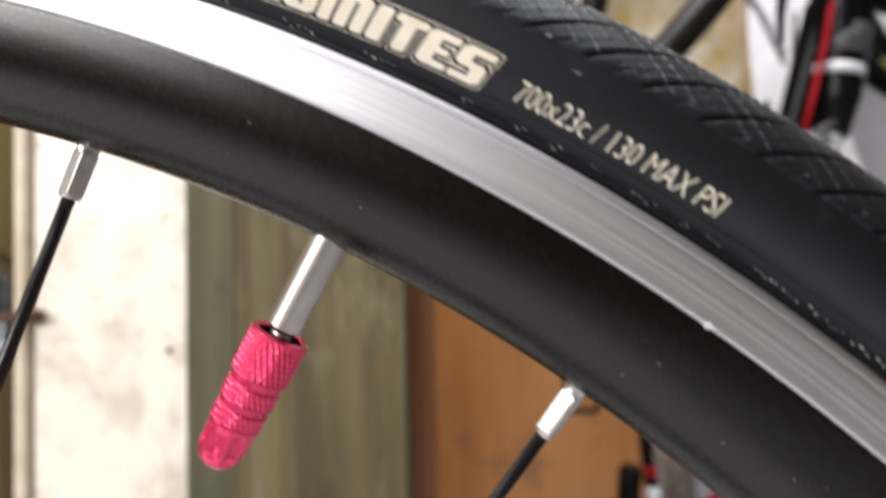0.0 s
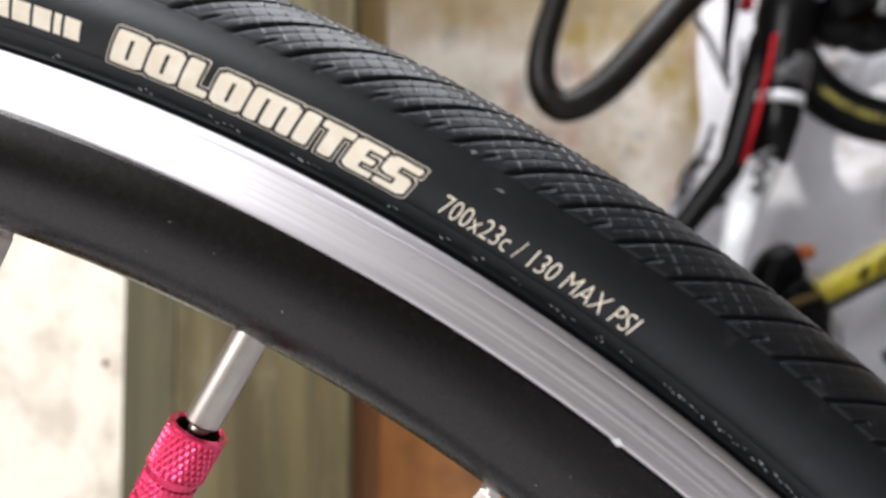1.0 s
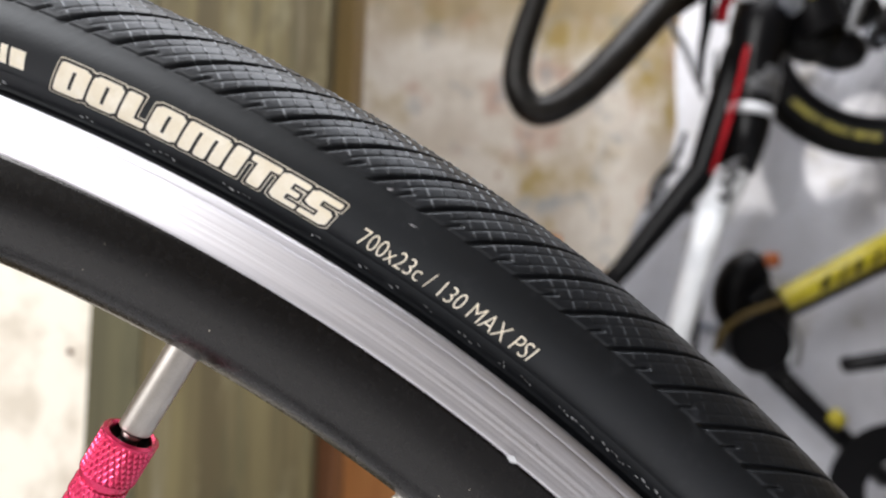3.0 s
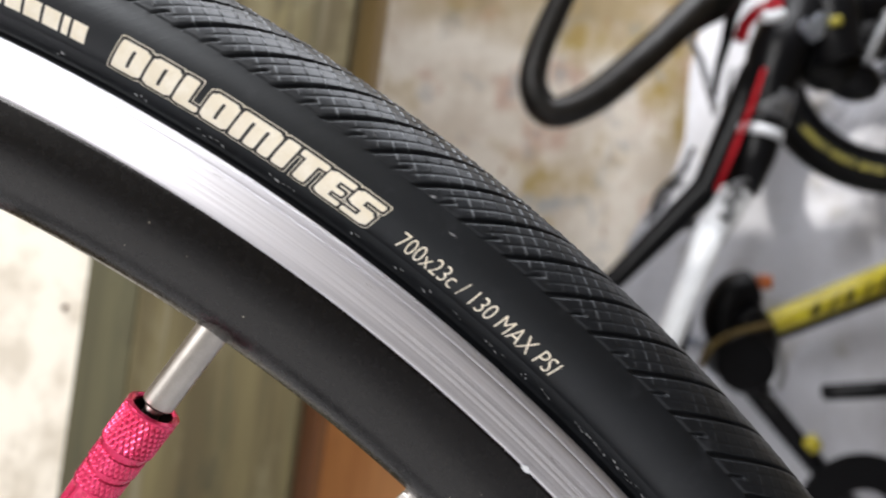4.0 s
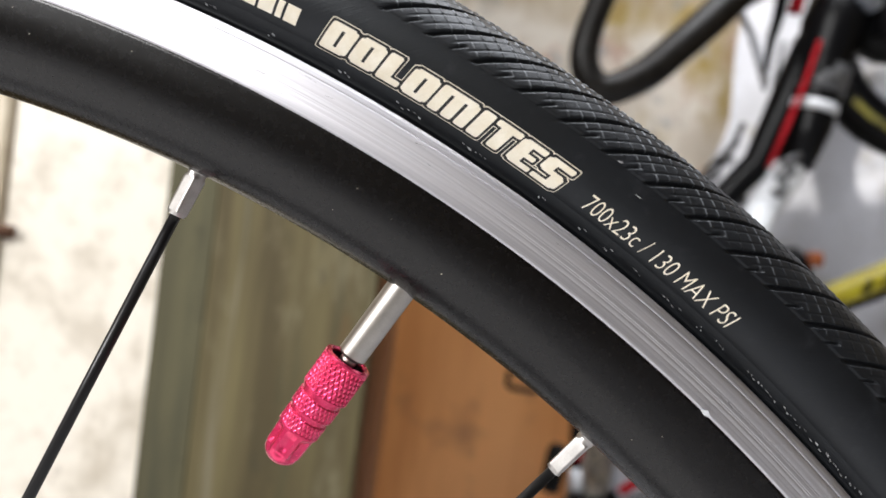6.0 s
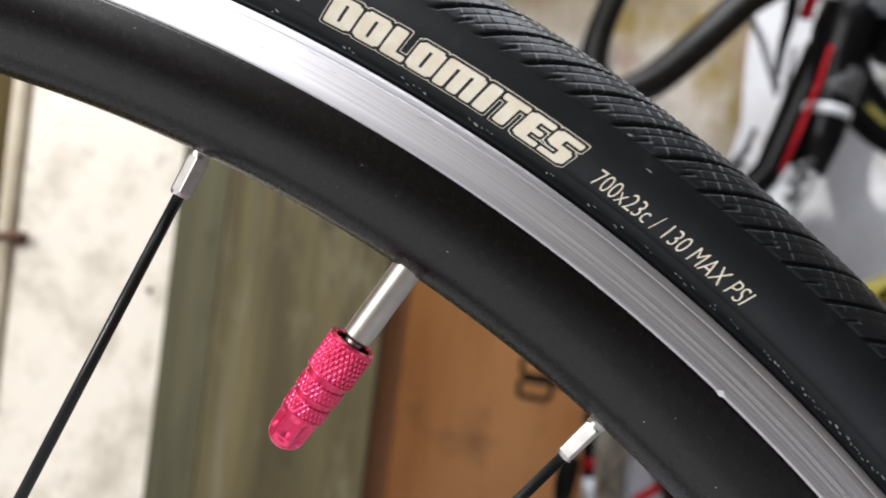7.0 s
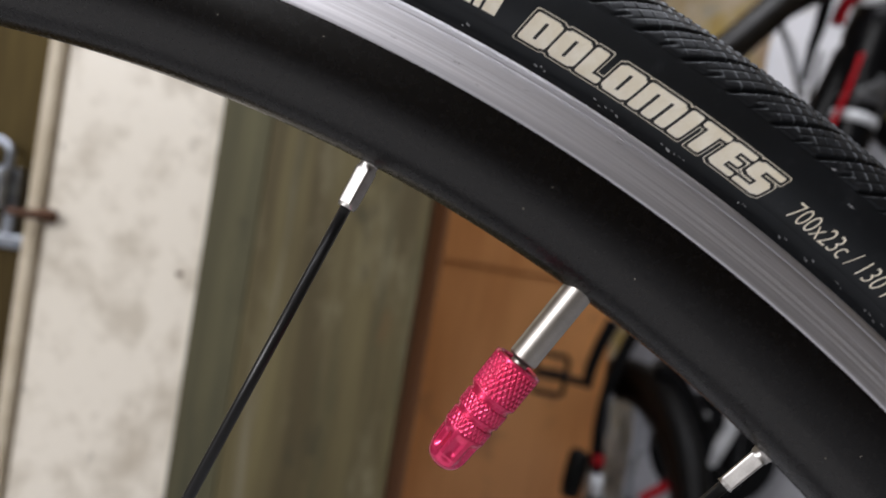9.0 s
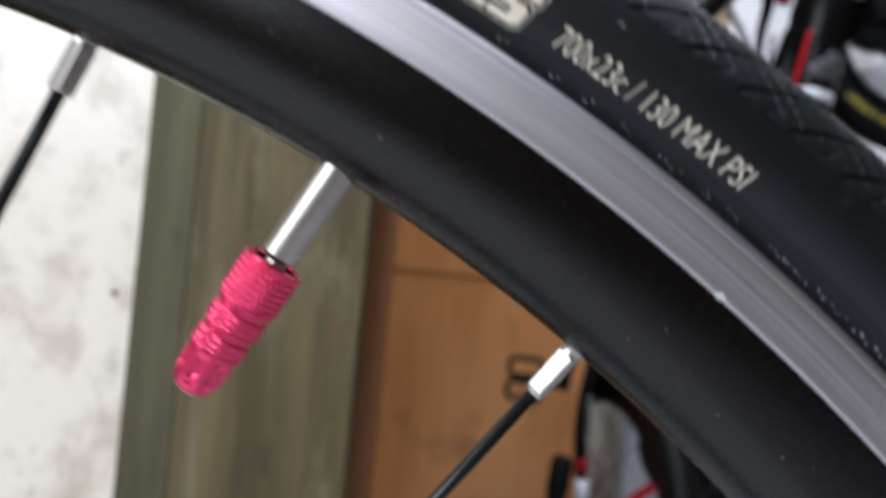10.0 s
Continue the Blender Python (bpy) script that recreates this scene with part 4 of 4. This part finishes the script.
tube("seat_tube", smooth_path([(0.408, 0.800, 0.483), (0.439, 0.800, 0.450), (0.476, 0.800, 0.401), (0.513, 0.800, 0.319)]), 0.017, BLACK_PAINT, road, "black seat tube")
tube("seat_band", [(0.460, 0.800, 0.423), (0.482, 0.800, 0.416)], 0.010, WHITE_GLOSS, road, "white band", sides=14)
# added black disc, covers the bright sheet behind the wheel
lathe("dark_fill_disc", [(0, 0.0), (0, 0.096), (0.003, 0.100), (0.006, 0.096), (0.006, 0.0)], BLACK_PAINT, road, "black disc added to fill a dark area", origin=(0.573, 0.970, 0.329), axis=(0.15, 1, 0.1))
tube("pedal_axle", [(0.303, 0.745, 0.442), (0.252, 0.745, 0.445)], 0.0055, BLACK_PAINT, crank, "black pedal axle", sides=12)
for zc in (0.4595, 0.4305):
    loop = [(0.2515 + 0.021 * sx + dx, 0.745, zc + 0.0115 * sz + dz) for sx, sz, dx, dz in ((-1, -1, 0, 0.004), (-1, 1, 0, -0.004), (-1, 1, 0.004, 0), (1, 1, -0.004, 0), (1, 1, 0, -0.004), (1, -1, 0, 0.004), (1, -1, -0.004, 0), (-1, -1, 0.004, 0), (-1, -1, 0, 0.004), (-1, 0, 0, 0))]
    tube("pedal_cage", loop, 0.0036, BLACK_PAINT, crank, "black pedal cage", sides=10)
stay = tube("chain_stay", smooth_path([(0.351, 0.750, 0.524), (0.335, 0.750, 0.462), (0.330, 0.750, 0.398), (0.337, 0.750, 0.334), (0.349, 0.750, 0.282)]), 0.0085, BLACK_PAINT, road, "black stay")
tube("stay_band", [(0.335, 0.741, 0.353), (0.336, 0.741, 0.340)], 0.0075, RED_PAINT, stay, "red band on the stay", sides=14)
tube("stay_band", [(0.337, 0.741, 0.328), (0.342, 0.741, 0.300)], 0.0085, WHITE_GLOSS, stay, "white band on the stay", sides=14)
tube("stay_band", [(0.335, 0.741, 0.435), (0.337, 0.741, 0.383)], 0.003, DARK_ALLOY, stay, "grey line along the stay", sides=14)
tube("lower_stay", [(0.398, 0.740, 0.307), (0.415, 0.740, 0.322), (0.431, 0.740, 0.334)], 0.006, RED_PAINT, road, "red lower stay", sides=14)
tube("bottle", [(0.309, 0.75, 0.29), (0.310, 0.75, 0.31), (0.312, 0.75, 0.345), (0.313, 0.75, 0.352)], [0.012, 0.0145, 0.0145, 0.010], BLACK_TAPE, road, "black rubber stop")

yellow = thing("mountain_bicycle", "yellow and black mountain bicycle hung on the wall", "bicycle", LEAN)
hung_rim = bicycle_wheel_parts(yellow, (0.812, 0.87, 1.010), (0.30, 0.95, 0.0), 0.200, 0.024, 0.022, BLACK_PAINT, ZINC, 28)
for q0, q1 in ((222, 240), (241.5, 254), (256, 268)):
    a = np.linspace(radians(q0), radians(q1), 14)
    v = np.stack([np.stack([0.812 + 0.95 * r * np.cos(a) + 0.3 * y, 0.87 - 0.3 * r * np.cos(a) + 0.95 * y, 1.010 + r * np.sin(a)], -1) for r, y in ((0.1735, -0.0243), (0.168, -0.0239), (0.1635, -0.0225))], 1)
    grid_object("tyre_print", v, YELLOW_PRINT, hung_rim, "faded yellow printed mark on the tyre")
YA, YB = np.array((0.653, 0.85, 0.583)), np.array((0.882, 0.85, 0.720))
yellow_tube = tube("down_tube", [YA, YA * 0.9 + YB * 0.1, YA * 0.5 + YB * 0.5, YB], [0.012, 0.0175, 0.0195, 0.0205], YELLOW_PAINT, yellow, "yellow down tube with black marks", sides=28)
for u, h in ((0.30, 0.024), (0.40, 0.028), (0.50, 0.022), (0.60, 0.028), (0.70, 0.024), (0.80, 0.028)):
    p = YA * (1 - u) + YB * u + np.array((0, -0.0185, 0))
    tube("tube_mark", [p + (-0.005, 0, -h * 0.38), p + (0.005, 0, h * 0.38)], 0.0052, BLACK_PAINT, yellow_tube, "black painted mark", sides=8, flat=0.4)
tube("under_tube", [YA + (0, 0.012, -0.014), YB + (0, 0.012, -0.022)], 0.0185, BLACK_PAINT, yellow, "black underside of the down tube")
lathe("bottom_bracket", [(-0.045, 0), (-0.045, 0.030), (-0.035, 0.038), (0.035, 0.038), (0.045, 0.030), (0.045, 0)], BLACK_PAINT, yellow, origin=(0.630, 0.85, 0.535), axis=(0, 1, 0))
lathe("chainring", [(0, 0.0), (0, 0.040), (0.005, 0.044), (0.010, 0.040), (0.010, 0.0)], BLACK_PAINT, yellow, "black chainring guard", origin=(0.622, 0.80, 0.535), axis=(0, 1, 0))
tube("seat_tube", smooth_path([(0.628, 0.85, 0.54), (0.600, 0.85, 0.585), (0.608, 0.85, 0.625), (0.632, 0.85, 0.640)]), [0.030] * 25, BLACK_PAINT, yellow, "black bent seat tube")
tube("guard_body", smooth_path([(0.616, 0.830, 0.606), (0.643, 0.830, 0.576), (0.655, 0.830, 0.536), (0.644, 0.830, 0.493)]), 0.026, BLACK_PAINT, yellow, "black guard round the bottom bracket")
tube("reflector", [(0.634, 0.838, 0.650), (0.654, 0.838, 0.652)], 0.011, ORANGE_PLASTIC, yellow, "dull orange reflector", sides=14, flat=0.7)
yellow_stay = tube("chain_stay", [(0.640, 0.85, 0.512), (0.764, 0.85, 0.404), (0.835, 0.85, 0.345)], [0.016, 0.015, 0.014], BLACK_PAINT, yellow, "black chain stay")
tube("stay_mark", [(0.742, 0.834, 0.438), (0.757, 0.834, 0.425)], 0.011, YELLOW_PAINT, yellow_stay, "yellow mark on the stay", sides=12, flat=0.6)
tube("crank", [(0.735, 0.80, 0.512), (0.818, 0.80, 0.530), (0.88, 0.80, 0.543)], [0.011, 0.012, 0.013], BLACK_PAINT, yellow, "black crank arm")
lathe("chainring", [(0, 0.045), (0, 0.098), (0.004, 0.098), (0.004, 0.045), (0, 0.045)], BLACK_PAINT, yellow, origin=(0.835, 0.825, 0.335), axis=(0, 1, 0))
tube("derailleur", smooth_path([(0.664, 0.82, 0.560), (0.672, 0.815, 0.535), (0.668, 0.815, 0.505)]), 0.012, GREY_METAL, yellow, "grey derailleur")
tube("guard_edge", smooth_path([(0.551, 0.790, 0.519), (0.561, 0.790, 0.548), (0.591, 0.790, 0.574), (0.640, 0.790, 0.595)]), 0.0045, DARK_WOOD, yellow, "faded brown edge of the guard", sides=10)
tube("wall_hook", [(0.812, 0.87, 1.185), (0.812, 0.95, 1.188), (0.812, 1.199, 1.188)], 0.008, ZINC, yellow, "wall hook")
tube("wall_strut", [(0.630, 0.87, 0.535), (0.630, 1.199, 0.535)], 0.009, ZINC, yellow, "wall bracket")

# Small things on the boards.
nail = lathe("nail", [(0, 0), (0, 0.0026), (-0.0012, 0.0024), (-0.0020, 0.0)], RUST, None, origin=(-0.116, 0.4042, 0.532), axis=(0, 1, 0), sides=16)
tagged(nail, "small rusty nail head in the white board", "nail")
hook = thing("hinge_pin", "rusty iron pin with a brown patch beside the cream bead", "pin", pose(-0.236, 0.398, 0.561))
tube("pin", [(-0.022, -0.004, -0.001), (0.0, -0.005, 0.0), (0.014, -0.002, 0.001)], [0.0028, 0.0036, 0.0042], RUST, hook, sides=12)
part("plate", block(0.003, 0.013, -0.0025, 0.006, -0.005, 0.005, 0.001), RUST, hook)
lock = thing("padlock", "worn zinc padlock and hasp on the dark timber", "padlock", pose(-0.285, 0.428, 0.572))
part("body", block(-0.022, 0.010, -0.022, 0.0, -0.014, 0.022, 0.004), ZINC, lock)
tube("shackle", smooth_path([(-0.016, -0.011, 0.02), (-0.016, -0.011, 0.036), (-0.006, -0.011, 0.044), (0.006, -0.011, 0.036), (0.006, -0.011, 0.02)]), 0.0035, ZINC, lock)
part("hasp", block(-0.012, 0.026, -0.006, 0.001, -0.046, -0.034, 0.002), ZINC, lock)
part("hasp", block(0.004, 0.014, -0.008, 0.001, -0.034, 0.022, 0.002), ZINC, lock)
